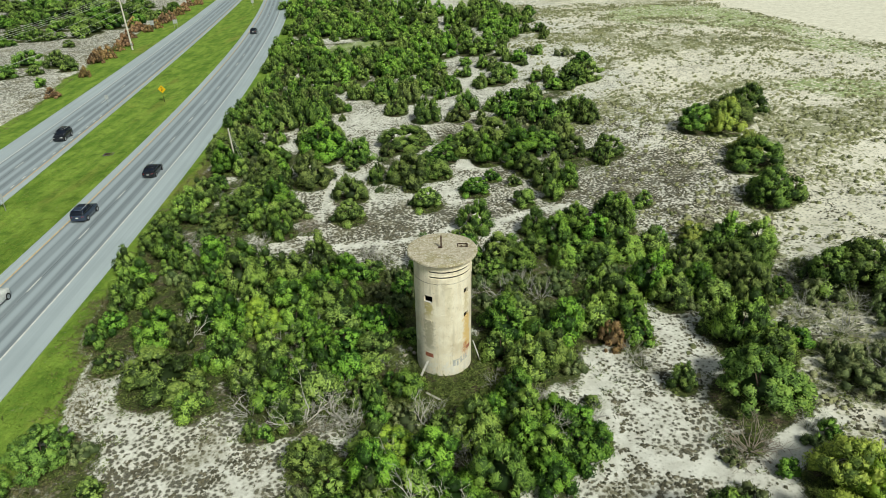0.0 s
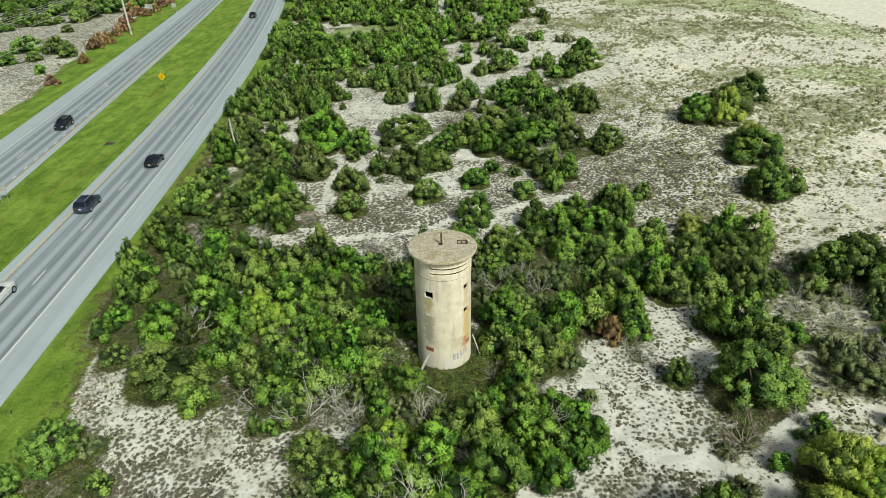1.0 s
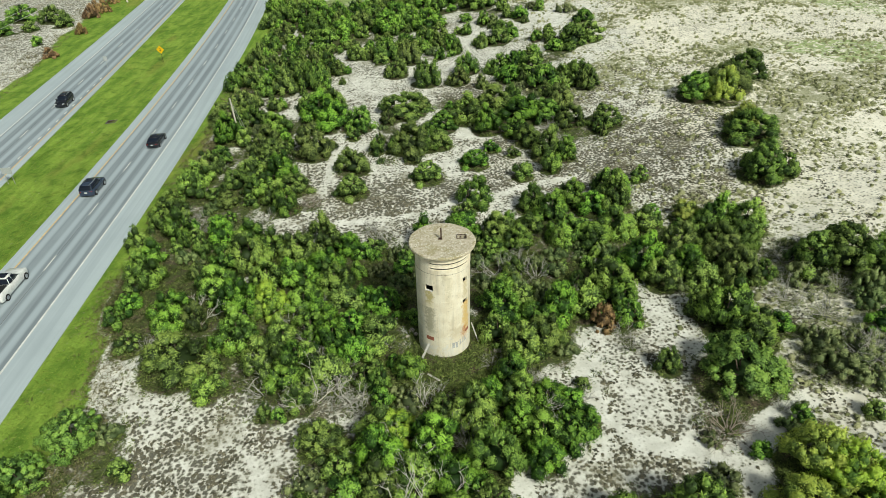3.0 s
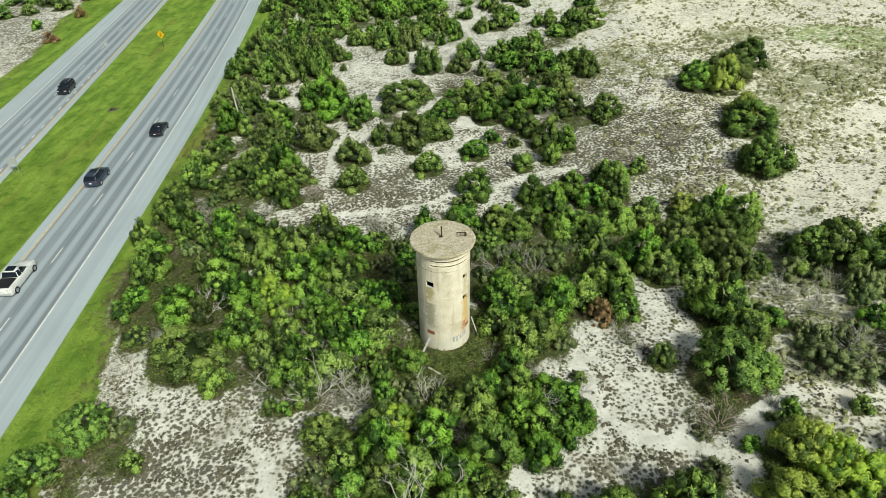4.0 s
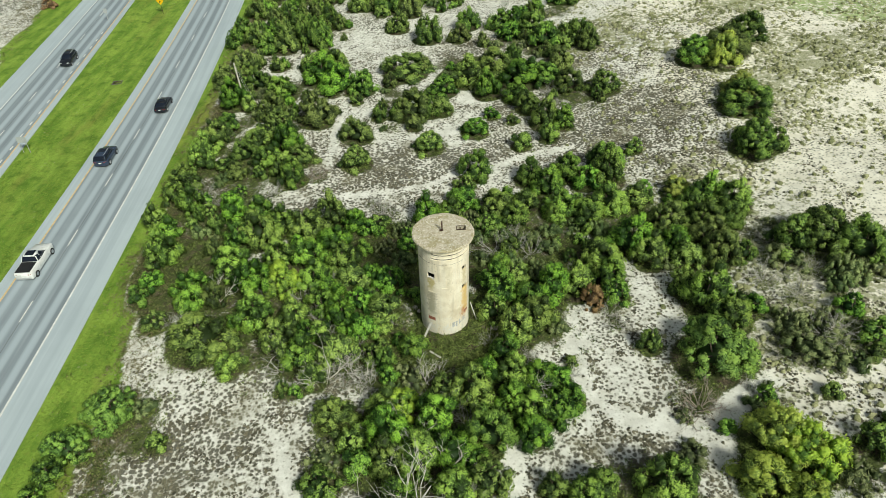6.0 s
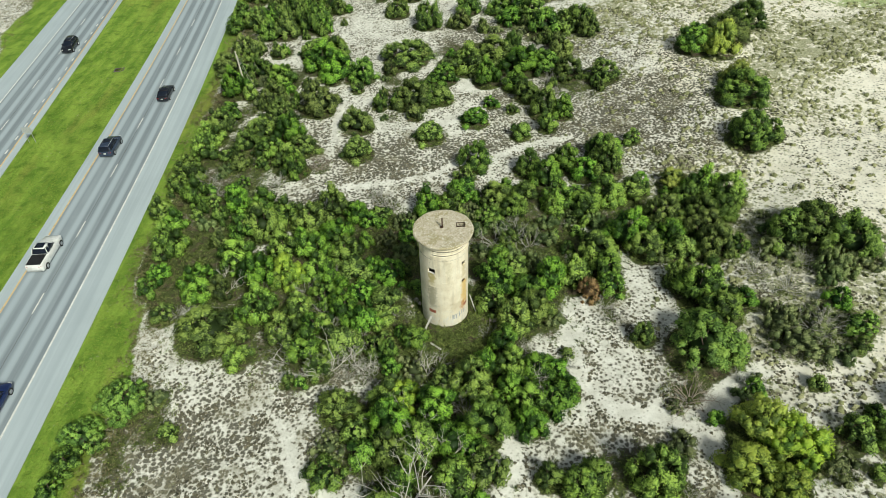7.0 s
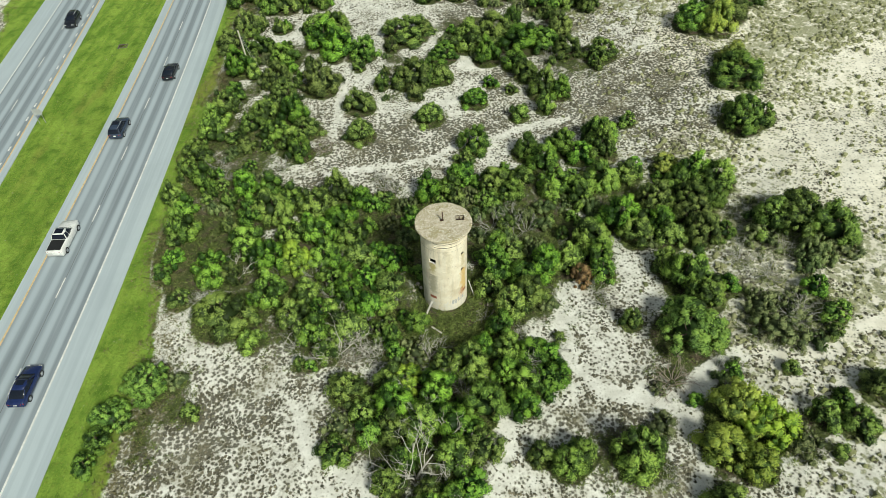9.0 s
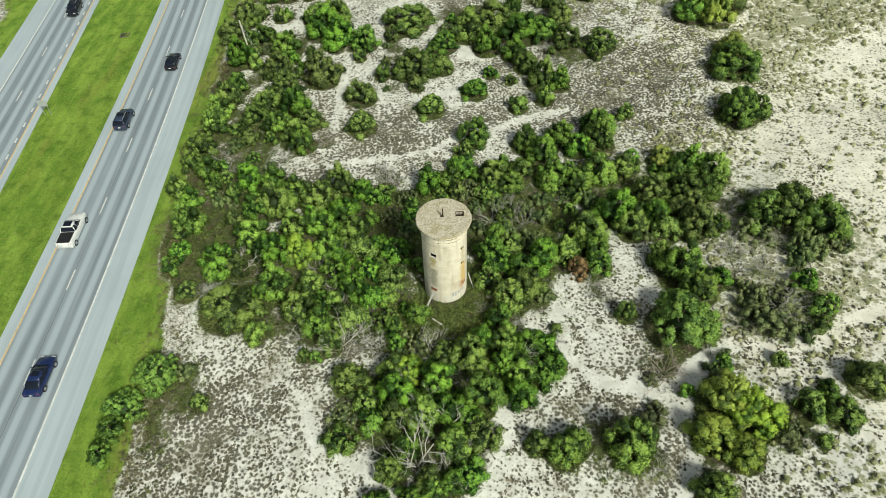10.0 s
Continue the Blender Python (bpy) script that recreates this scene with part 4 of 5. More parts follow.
def lean_plank(name, a, b, w, label):
    a, b = Vector(a), Vector(b)
    ob = tagged(new(name, bpy.data.meshes.new(name)), label, "plank")
    bm = boxed(w, 0.05, (b - a).length, None, 0.008)
    bm.to_mesh(ob.data)
    bm.free()
    ob.data.materials.append(PLANK)
    ob.matrix_world = Matrix.Translation((a + b) / 2) @ (b - a).to_track_quat("Z", "Y").to_matrix().to_4x4()
    return ob


lean_plank("plank", (-2.95, 42.9, lift(-2.95, 42.9)), (-1.85, 44.55, 1.55), 0.20, "long bleached plank leaning on the tower wall")
lean_plank("plank", (-2.0, 42.3, lift(-2, 42.3) + 0.05), (-0.9, 41.4, lift(-0.9, 41.4) + 0.12), 0.18, "bleached plank lying in the undergrowth")
lean_plank("plank", (2.75, 46.1, lift(2.75, 46.1)), (2.05, 47.6, 1.4), 0.10, "thin grey plank propped behind the tower")


def rubble(x, y, s, seed, label):
    r = random.Random(seed)
    bm = bmesh.new()
    bmesh.ops.create_icosphere(bm, subdivisions=2, radius=s)
    for v in bm.verts:
        v.co *= 0.75 + 0.4 * r.random()
        v.co.z *= 0.7
    ob = part("rubble_block", bm, RUBBLE, None)
    ob.location = (x, y, lift(x, y) + 0.25 * s)
    ob.rotation_euler = (0.3 * r.random(), 0, 6 * r.random())
    return tagged(ob, label, "rubble", "broken concrete by the tower")


for bx, by, bs in ((4.4, 45.3, 0.42), (-3.6, 48.2, 0.3), (-4.0, 47.3, 0.22), (-3.2, 47.7, 0.25), (-4.3, 46.2, 0.2)):
    rubble(bx, by, bs, int(bx * 100), "broken block of pale concrete on bare ground")

# ---- trees and shrubs ----
def sideways(d, face, g):
    """Across each blade, so that it lies about flat to its facing."""
    side = np.cross(d, face + 0.3 * g.normal(size=d.shape))
    return side / (np.linalg.norm(side, axis=1, keepdims=True) + 1e-9)


def spikes(p, d, length, width, g, face):
    """One pointed blade for each root p and direction d."""
    n = len(p)
    w = (width * (0.7 + 0.6 * g.random((n, 1)))) * sideways(d, face, g) / 2
    tip = p + d * (length * (0.65 + 0.6 * g.random((n, 1))))
    v = np.stack([p - w, p + w, tip], 1).reshape(-1, 3)
    return v, np.arange(3 * n).reshape(-1, 3)


def leaves(p, d, length, width, g, face):
    """One lozenge leaf, of two triangles, for each root and direction."""
    n = len(p)
    ln = length * (0.7 + 0.6 * g.random((n, 1)))
    w = width * (0.7 + 0.6 * g.random((n, 1))) * sideways(d, face, g) / 2
    mid = p + 0.5 * d * ln
    v = np.stack([p, mid - w, p + d * ln, mid + w], 1).reshape(-1, 3)
    k = 4 * np.arange(n)[:, None]
    return v, np.concatenate([k + [0, 1, 2], k + [0, 2, 3]])


def unit(a):
    return a / (np.linalg.norm(a, axis=-1, keepdims=True) + 1e-9)


ICO = np.array([(s * a, t * b, 0) for a, b in ((0.5257, 0.8507),) for s in (-1, 1) for t in (-1, 1)] + [(0, s * 0.5257, t * 0.8507) for s in (-1, 1) for t in (-1, 1)] + [(s * 0.8507, 0, t * 0.5257) for s in (-1, 1) for t in (-1, 1)])
ICO_FACES = np.array([f for f in itertools.combinations(range(12), 3) if all(np.linalg.norm(ICO[a] - ICO[b]) < 1.1 for a, b in itertools.combinations(f, 2))])
ICO_FACES = np.array([f if np.dot(np.cross(ICO[f[1]] - ICO[f[0]], ICO[f[2]] - ICO[f[0]]), ICO[f[0]]) > 0 else f[::-1] for f in ICO_FACES])


def crown_mesh(name, mat, seed, R, H, lobe, per_lobe, length, width, needle, fill=1.0, point=1.6):
    """A crown of many leafy branch ends: each one a small uneven heap with blades all over it, with gaps between the heaps."""
    g = np.random.default_rng(seed)
    n = max(7, int(fill * (0.92 if needle else 0.75) * (R / lobe) ** 2 * (1 + H / R)))
    i = np.arange(n)
    ang = 2.39996 * i + g.normal(0, 0.4, n)
    # the top is a cap of branch ends, the flanks hang round it
    cap = int(0.62 * n) + 1
    reach = 0.96 * np.sqrt((i + 0.5) / cap)
    up = np.where(i < cap, np.clip(1 - np.minimum(reach, 1) ** 1.5, 0, 1) ** (1 / point), 0.02 + 0.58 * g.random(n))
    edge = 0.90 + 0.16 * np.sin(2 * ang + seed) * g.random() + 0.16 * np.sin(3 * ang + 2.1 * seed) * g.random() + 0.08 * g.normal(size=n)
    rad = (R - 0.6 * lobe) * (1 - up ** point) ** (1 / 1.5) * np.clip(edge, 0.55, 1.1) * (0.84 + 0.16 * g.random(n))
    lr = (0.86 if needle else 1.0) * lobe * (0.62 + 0.95 * g.random(n) ** 1.5) * (1.15 - 0.35 * up)
    crest = 1 + 0.14 * np.sin(ang * 1.0 + seed) + 0.10 * np.sin(2 * ang + 3 * seed)
    c = np.stack([rad * np.cos(ang), rad * np.sin(ang), np.maximum(0.42 * lr, (H - 0.8 * lobe) * np.minimum(up * crest, 1.0) + 0.25 * lobe)], 1)
    vz = (1.30 if needle else 0.98) * lr * (0.85 + 0.3 * g.random(n))
    heart = np.array([0, 0, 0.30 * H])
    ax = np.stack([lr * (0.8 + 0.4 * g.random(n)), lr * (0.8 + 0.4 * g.random(n)), vz], 1)
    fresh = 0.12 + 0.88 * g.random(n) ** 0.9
    pts, nor, out, tone = [], [], [], []
    for k in range(n):
        m = max(6, int(1.22 * per_lobe * (lr[k] / lobe) ** 2))
        u = unit(g.normal(size=(m, 3)) + 0.75 * unit(c[k] - heart) + np.array([0, 0, 0.35]))
        u = u[u[:, 2] > -0.45]
        p = c[k] + u * (0.78 + 0.36 * g.random((len(u), 1))) * ax[k]
        q = (p[:, None] - c[None]) / ax[None]
        q[:, k] = 9.0
        free = ~(np.linalg.norm(q, axis=2) < 0.86).any(axis=1)
        p, u = p[free], u[free]
        pts.append(p), nor.append(u)
        out.append(unit(u + 0.35 * unit(p - heart) + 0.22 * g.normal(size=u.shape)))
        # painted light: upward-facing blades get a lighter tone, downward-facing ones a darker
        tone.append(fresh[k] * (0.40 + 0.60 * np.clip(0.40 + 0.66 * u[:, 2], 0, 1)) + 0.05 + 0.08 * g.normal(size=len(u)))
    root, face, out, tone = np.concatenate(pts), np.concatenate(nor), np.concatenate(out), np.concatenate(tone)
    m = len(root)
    way = unit(unit(np.cross(face, g.normal(size=face.shape))) + face * (0.15 + (0.95 if needle else 0.45) * g.random((m, 1))) + np.array([0, 0, 0.15]))
    size = 0.7 + 0.6 * g.random((m, 1))
    root = root - way * (0.4 * length)
    v, f = (spikes if needle else leaves)(root, way, length * size, 1.18 * width * size, g, face)
    k = 3 if needle else 4
    baked_light, towards = np.repeat(tone, k), np.repeat(out, k, 0)
    # the leafy inside of each branch end, its shade painted in, lighter on top
    core = (c[:, None] + ICO[None] * (ax * 0.80)[:, None] * (1 + 0.16 * g.normal(size=(n, 12, 1)))).reshape(-1, 3)
    faces = (ICO_FACES[None] + 12 * np.arange(n)[:, None, None]).reshape(-1, 3)
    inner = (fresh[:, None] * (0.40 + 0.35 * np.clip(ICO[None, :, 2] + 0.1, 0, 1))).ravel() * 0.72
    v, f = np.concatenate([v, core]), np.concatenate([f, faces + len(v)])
    baked_light, towards = np.concatenate([baked_light, inner]), np.concatenate([towards, np.tile(ICO, (n, 1))])
    # the heart of the crown: a filler heap with the darkest shade painted in
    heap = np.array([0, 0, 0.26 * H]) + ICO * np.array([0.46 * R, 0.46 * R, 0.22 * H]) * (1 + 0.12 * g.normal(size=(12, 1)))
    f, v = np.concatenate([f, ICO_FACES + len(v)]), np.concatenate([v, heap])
    baked_light, towards = np.concatenate([baked_light, np.full(12, -0.3)]), np.concatenate([towards, ICO])
    v[:, 2] = np.maximum(v[:, 2], 0.03)
    me = mesh_of(name, v, f, mat)
    soften(me, towards)
    me.attributes.new("lit_tone", "FLOAT", "POINT").data.foreach_set("value", baked_light.astype(np.float32))
    return me, c[:: max(1, n // 5)]


def tube(a, b, r0, r1, sides=5):
    a, b = np.asarray(a, float), np.asarray(b, float)
    d = unit(b - a)
    s = unit(np.cross(d, [0.3, 0.9, 0.2]))
    t = np.cross(d, s)
    th = 2 * math.pi * np.arange(sides) / sides
    ring = np.cos(th)[:, None] * s + np.sin(th)[:, None] * t
    i = np.arange(sides)
    f = np.stack([i, (i + 1) % sides, (i + 1) % sides + sides, i + sides], 1)
    return np.concatenate([a + r0 * ring, b + r1 * ring]), f


def joined(name, pieces, mat):
    v, f, k = [], [], 0
    for pv, pf in pieces:
        v.append(pv), f.append(pf + k)
        k += len(pv)
    return mesh_of(name, np.concatenate(v), np.concatenate(f), mat, True)


def trunk_mesh(name, centres, R, seed, mat):
    g = np.random.default_rng(seed)
    fork = np.array([0.05 * R * g.normal(), 0.05 * R * g.normal(), centres[:, 2].min() * 0.55])
    r = 0.05 + 0.035 * R
    pieces = [tube((0, 0, -0.25), fork, 1.3 * r, r, 7)]
    for c in centres:
        bend = (fork + c) / 2 + g.normal(0, 0.08 * R, 3)
        bend[2] = max(bend[2], fork[2] * 0.9)
        pieces += [tube(fork, bend, 0.62 * r, 0.42 * r), tube(bend, c + [0, 0, 0.1 * R], 0.42 * r, 0.12 * r)]
    return joined(name, pieces, mat)


def bare_branches(name, mat, seed, R, H, stems, depth=3, thick=0.03, up=0.55):
    """A leafless crown: forked, crooked, tapering branches from the root."""
    g = np.random.default_rng(seed)
    pieces = []

    def grow(p, d, ln, r, level):
        bend = unit(d + g.normal(0, 0.25, 3))
        m = p + bend * ln * 0.5
        q = m + unit(bend + g.normal(0, 0.3, 3)) * ln * 0.5
        q[2] = np.clip(q[2], 0.05, H)
        pieces.extend([tube(p, m, r, 0.8 * r, 4), tube(m, q, 0.8 * r, 0.55 * r, 4)])
        if level:
            for _ in range(2 + (g.random() < 0.6)):
                grow(m + (q - m) * g.random(), unit(bend + g.normal(0, 0.6, 3) + [0, 0, 0.12]), ln * (0.5 + 0.3 * g.random()), 0.5 * r, level - 1)

    for i in range(stems):
        a = 2 * math.pi * (i + g.random()) / stems
        grow(np.array([0.06 * R * math.cos(a), 0.06 * R * math.sin(a), -0.1]), unit(np.array([math.cos(a) * (1 - up), math.sin(a) * (1 - up), up + 0.3 * g.random()])), 0.55 * math.hypot(R, H), thick, depth)
    return joined(name, pieces, mat)


SHAPES = {}


def shapes_for(kind):
    """The crowns and trunks of one kind of plant, in several sizes, built once."""
    if kind in SHAPES:
        return SHAPES[kind]
    made = []
    # kind: (radius, height, branch end, blades on it, length, width, needle, fill, point)
    table = {
        "pine": [(1.1, 2.1, 0.40, 66, 0.18, 0.075, True, 1.0, 1.5), (1.8, 3.1, 0.50, 84, 0.20, 0.085, True, 1.0, 1.4), (1.9, 3.4, 0.46, 76, 0.19, 0.08, True, 0.9, 1.2), (1.8, 2.9, 0.54, 90, 0.20, 0.09, True, 1.0, 1.8), (2.6, 4.0, 0.56, 92, 0.21, 0.09, True, 0.95, 1.5), (2.7, 4.3, 0.60, 100, 0.21, 0.095, True, 0.9, 1.3)],
        "dense": [(0.7, 1.0, 0.24, 40, 0.12, 0.085, False, 1.0, 2.2), (1.2, 1.7, 0.34, 54, 0.14, 0.10, False, 1.0, 2.0), (1.8, 2.5, 0.42, 58, 0.16, 0.11, False, 1.0, 2.2), (1.8, 2.4, 0.38, 54, 0.15, 0.11, False, 1.0, 1.8), (2.7, 3.4, 0.48, 62, 0.17, 0.12, False, 1.0, 2.2), (3.5, 3.9, 0.50, 74, 0.17, 0.12, False, 1.25, 2.6)],
        "olive": [(1.2, 1.9, 0.34, 62, 0.26, 0.06, True, 0.85, 1.3), (1.9, 2.7, 0.44, 76, 0.30, 0.07, True, 0.85, 1.3), (1.9, 2.9, 0.40, 70, 0.30, 0.065, True, 0.8, 1.1), (2.7, 3.4, 0.52, 86, 0.32, 0.08, True, 0.85, 1.4)],
        "dome": [(3.4, 4.0, 0.46, 84, 0.16, 0.11, False, 1.2, 2.4)],
        "low": [(1.3, 0.9, 0.28, 34, 0.20, 0.06, True, 0.62, 2.0), (2.2, 1.2, 0.34, 36, 0.22, 0.07, True, 0.6, 2.0), (3.2, 1.4, 0.40, 40, 0.24, 0.08, True, 0.6, 2.0)],
        "yellow": [(1.8, 2.8, 0.44, 76, 0.20, 0.08, True, 0.95, 1.5), (2.6, 3.6, 0.52, 84, 0.21, 0.09, True, 0.95, 1.6), (3.4, 4.1, 0.58, 92, 0.22, 0.095, True, 0.95, 1.7)],
        "rust": [(2.6, 2.6, 0.40, 46, 0.36, 0.08, True, 0.55, 1.3), (2.4, 2.8, 0.40, 46, 0.36, 0.08, True, 0.55, 1.2)],
        "far_pine": [(2.2, 3.3, 0.66, 40, 0.34, 0.16, True, 0.9, 1.4), (2.4, 3.5, 0.70, 40, 0.34, 0.16, True, 0.9, 1.3), (3.6, 4.4, 0.86, 44, 0.38, 0.19, True, 0.9, 1.5), (4.6, 4.8, 1.0, 46, 0.42, 0.21, True, 0.9, 1.7)],
        "far_dense": [(1.5, 2.0, 0.46, 32, 0.26, 0.18, False, 1.0, 1.8), (2.4, 3.0, 0.62, 34, 0.32, 0.21, False, 1.0, 1.9), (4.2, 4.4, 0.9, 38, 0.40, 0.26, False, 1.0, 2.0)],
        "far_olive": [(2.2, 2.9, 0.58, 40, 0.42, 0.13, True, 0.9, 1.3), (3.6, 3.9, 0.78, 44, 0.46, 0.16, True, 0.9, 1.4)],
    }[kind]
    for i, (R, H, lobe, per, ln, wd, needle, fill, point) in enumerate(table):
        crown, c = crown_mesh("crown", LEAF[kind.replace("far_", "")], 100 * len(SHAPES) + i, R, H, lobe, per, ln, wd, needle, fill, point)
        made.append((R, H, crown, trunk_mesh("trunk", c, R, i, BARK)))
    SHAPES[kind] = made
    return made


KINDS = {
    "p": ("pine", "pine_tree", "tree", 1.3, 0.8, 4.5), "d": ("dense", "green_shrub", "shrub", 1.1, 0.4, 4.4), "o": ("olive", "cedar_bush", "bush", 1.2, 0.7, 4.0),
    "D": ("dome", "green_shrub", "shrub", 1.0, 0.5, 4.2), "l": ("low", "low_scrub", "bush", 0.6, 0.2, 1.5), "y": ("yellow", "pale_pine_tree", "tree", 1.15, 0.6, 4.2), "pw": ("pine", "pine_tree", "tree", 1.1, 0.6, 4.6), "dw": ("dense", "green_shrub", "shrub", 1.0, 0.4, 4.6), "br": ("rust", "rusty_bush", "bush", 1.0, 0.5, 2.4), "rw": ("olive", "cedar_bush", "bush", 1.1, 0.6, 4.6), "bw": ("rust", "rusty_bush", "bush", 1.0, 0.5, 3.0),
}
GROUPS = {"dome": "green shrubs of the dune scrub", "pine": "pines of the dune scrub", "dense": "green shrubs of the dune scrub", "olive": "cedar bushes of the dune scrub", "low": "low grey-green scrub", "yellow": "pale yellow-green pines", "rust": "rusty bushes along the far verge"}


def plant_label(kind, R, x, y):
    size = "small" if R < 1.2 else "wide" if R > 2.3 else "middle-sized"
    near = "near the concrete tower" if math.hypot(x - TX, y - TY) < 14 else "beside the mown road verge" if 8 < x - near_line(y) < 16 else "on the pale dune sand" if x > 12 else "in the dune scrub"
    return {"dome": f"{size} dome-shaped bright green dense leafy shrub {near}", "pine": f"{size} bright green pine with tufted needles {near}", "dense": f"{size} rounded dark green leafy shrub {near}", "olive": f"{size} olive-green feathery cedar bush {near}",
            "low": f"{size} low grey-green straggling scrub {near}", "yellow": f"{size} yellow-green bushy pine {near}", "rust": f"{size} withered rust-red bush " + ("along the far verge" if x < -50 else near)}[kind]


def plant_one(code, x, y, R, g):
    kind, name, category, a, b, top = KINDS[code]
    if kind == "olive" and 72 < y < 125:
        R *= 1.15
    h = min(top, a * R + b) * (0.80 + 0.38 * g.random())
    table = shapes_for("far_" + kind if y > 108 and kind in ("pine", "dense", "olive") else kind)
    fit = sorted(table, key=lambda s: abs(math.log(s[0] / R)) + 0.25 * g.random())[0]
    thing = tagged(new(name), plant_label(kind, R, x, y), category, GROUPS[kind])
    thing.location = (x, y, lift(x, y) - 0.05)
    thing.rotation_euler = (0.05 * g.normal(), 0.05 * g.normal(), 6.283 * g.random())
    thing.scale = (R / fit[0], R / fit[0], h / fit[1])
    if kind != "low":
        part("trunk", fit[3], None, thing)
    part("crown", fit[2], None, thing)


g = np.random.default_rng(12)
DEAD = [bare_branches("dry_branches", TWIGS, 50 + i, 1.6, 1.5, 16, 3, 0.035, 0.35) for i in range(2)]
GREY = [bare_branches("grey_branches", GREYTWIGS, 60 + i, 1.4, 1.2, 12, 2, 0.026, 0.4) for i in range(3)]
for code, x, y, R in PLANTS:
    if code == "g":
        thing = tagged(new("grey_bush"), "leafless grey twiggy bush in the dune scrub", "bush", "grey twiggy bushes")
        thing.location = (x, y, lift(x, y))
        thing.rotation_euler = (0, 0, 6.283 * g.random())
        thing.scale = (R / 1.1, R / 1.1, 1.1 * R)
        part("bare_crown", GREY[int(g.integers(0, 3))], None, thing)
    elif code == "b":
        thing = tagged(new("dead_bush"), "leafless brown dead bush of fine dry twigs", "bush", "dead bushes")
        thing.location = (x, y, lift(x, y))
        thing.rotation_euler = (0, 0, 6.283 * g.random())
        thing.scale = (R / 1.6,) * 3
        part("bare_crown", DEAD[int(g.integers(0, 2))], None, thing)
    else:
        plant_one(code, x, y, R, g)


# bleached snags among the pines
def snag(x, y, R, H, seed, stems=3, lean=0.0, thick=0.075):
    thing = tagged(new("dead_tree"), "bleached grey leafless dead tree with crooked branches", "tree", "dead snags")
    thing.location = (x, y, lift(x, y))
    thing.rotation_euler = (lean, 0, seed)
    part("bare_crown", bare_branches("branches", DEADWOOD, seed, 0.75 * R, 0.85 * H, stems, 3, 0.8 * thick, 0.6), None, thing)


snag(-3.0, 25.3, 2.6, 4.1, 3, 3)
snag(-0.4, 24.8, 2.2, 3.3, 4, 3)
snag(-12.4, 38.4, 2.0, 3.3, 5, 3)
snag(-4.4, 32.9, 1.6, 4.1, 6, 3)
snag(-15.5, 41.3, 1.4, 4.0, 7, 2)
snag(-2.2, 38.6, 1.5, 2.9, 8, 4)
snag(6.8, 37.4, 1.3, 4.1, 9, 2)
snag(-24.3, 49.5, 1.6, 3.9, 10, 3)
snag(-8.3, 39.0, 1.3, 2.7, 11, 4)
snag(-2.9, 31.6, 1.3, 4.3, 12, 3)
snag(-0.4, 29.2, 1.2, 4.1, 13, 2)
snag(35.3, 41.8, 1.8, 2.3, 14, 6)
snag(-9.6, 40.5, 1.2, 2.9, 15, 3)
snag(-3.2, 25.6, 4.0, 6.6, 31, 5, 0.0, 0.12)
snag(-11.5, 39.0, 2.4, 4.2, 32, 4, 0.0, 0.09)


# ---- small growth: heath cushions, dune grass and undergrowth ----
def tufts(name, mat, x, y, radius, tall, blades, width, g, label, category, rise=0.7, mound=0):
    """Low cushions: an uneven small heap of so many sides, with blades that arch outward over it."""
    n = len(x)
    base = np.stack([x, y, height(x, y) - 0.03], 1)
    k = n * blades
    ang, q = 2 * math.pi * g.random(k), np.sqrt(g.random(k))
    rr, hh = np.repeat(radius, blades), np.repeat(tall, blades)
    out = unit(np.stack([0.8 * q * np.cos(ang), 0.8 * q * np.sin(ang), np.full(k, 0.7)], 1))
    root = np.repeat(base, blades, 0) + np.stack([rr * q * np.cos(ang) * 0.8, rr * q * np.sin(ang) * 0.8, 0.6 * hh * (1 - q * q)], 1)
    turn = ang + g.normal(0, 0.7, k)
    way = unit(np.stack([np.cos(turn), np.sin(turn), rise * (0.35 + 0.9 * g.random(k)) * (1.25 - 0.6 * q)], 1))
    v, f = spikes(root, way, 0.7 * hh[:, None] + 0.3 * rr[:, None], np.repeat(width, blades)[:, None], g, out)
    towards = np.repeat(unit(out + 0.25 * g.normal(size=out.shape)), 3, 0)
    if mound:
        th = 2 * math.pi * (np.arange(mound)[None] / mound + g.random((n, 1)) + 0.4 / mound * g.random((n, mound)))
        rows = []
        for wide, high in ((0.95, 0.0), (0.62, 0.62)):
            far = radius[:, None] * wide * (0.6 + 0.7 * g.random((n, mound)))
            rows.append(np.stack([far * np.cos(th), far * np.sin(th), tall[:, None] * high * (0.6 + 0.7 * g.random((n, mound)))], 2))
        rows.append(np.stack([0.3 * radius * g.normal(size=n), 0.3 * radius * g.normal(size=n), 0.9 * tall], 1)[:, None])
        heap = np.concatenate(rows, 1)
        towards = np.concatenate([towards, unit(unit(heap + np.array([0, 0, 0.03])) + np.array([0, 0, 0.4]) + 0.35 * g.normal(size=heap.shape)).reshape(-1, 3)])
        i = np.arange(mound)
        o = (i + 1) % mound
        one = np.concatenate([np.stack([i, o, o + mound], 1), np.stack([i, o + mound, i + mound], 1), np.stack([i + mound, o + mound, np.full(mound, 2 * mound)], 1)])
        f = np.concatenate([f, len(v) + (one[None] + (2 * mound + 1) * np.arange(n)[:, None, None]).reshape(-1, 3)])
        v = np.concatenate([v, (heap + base[:, None]).reshape(-1, 3)])
    me = mesh_of(name, v, f, mat)
    soften(me, towards)
    return tagged(new(name, me), label, category, kind="stuff")


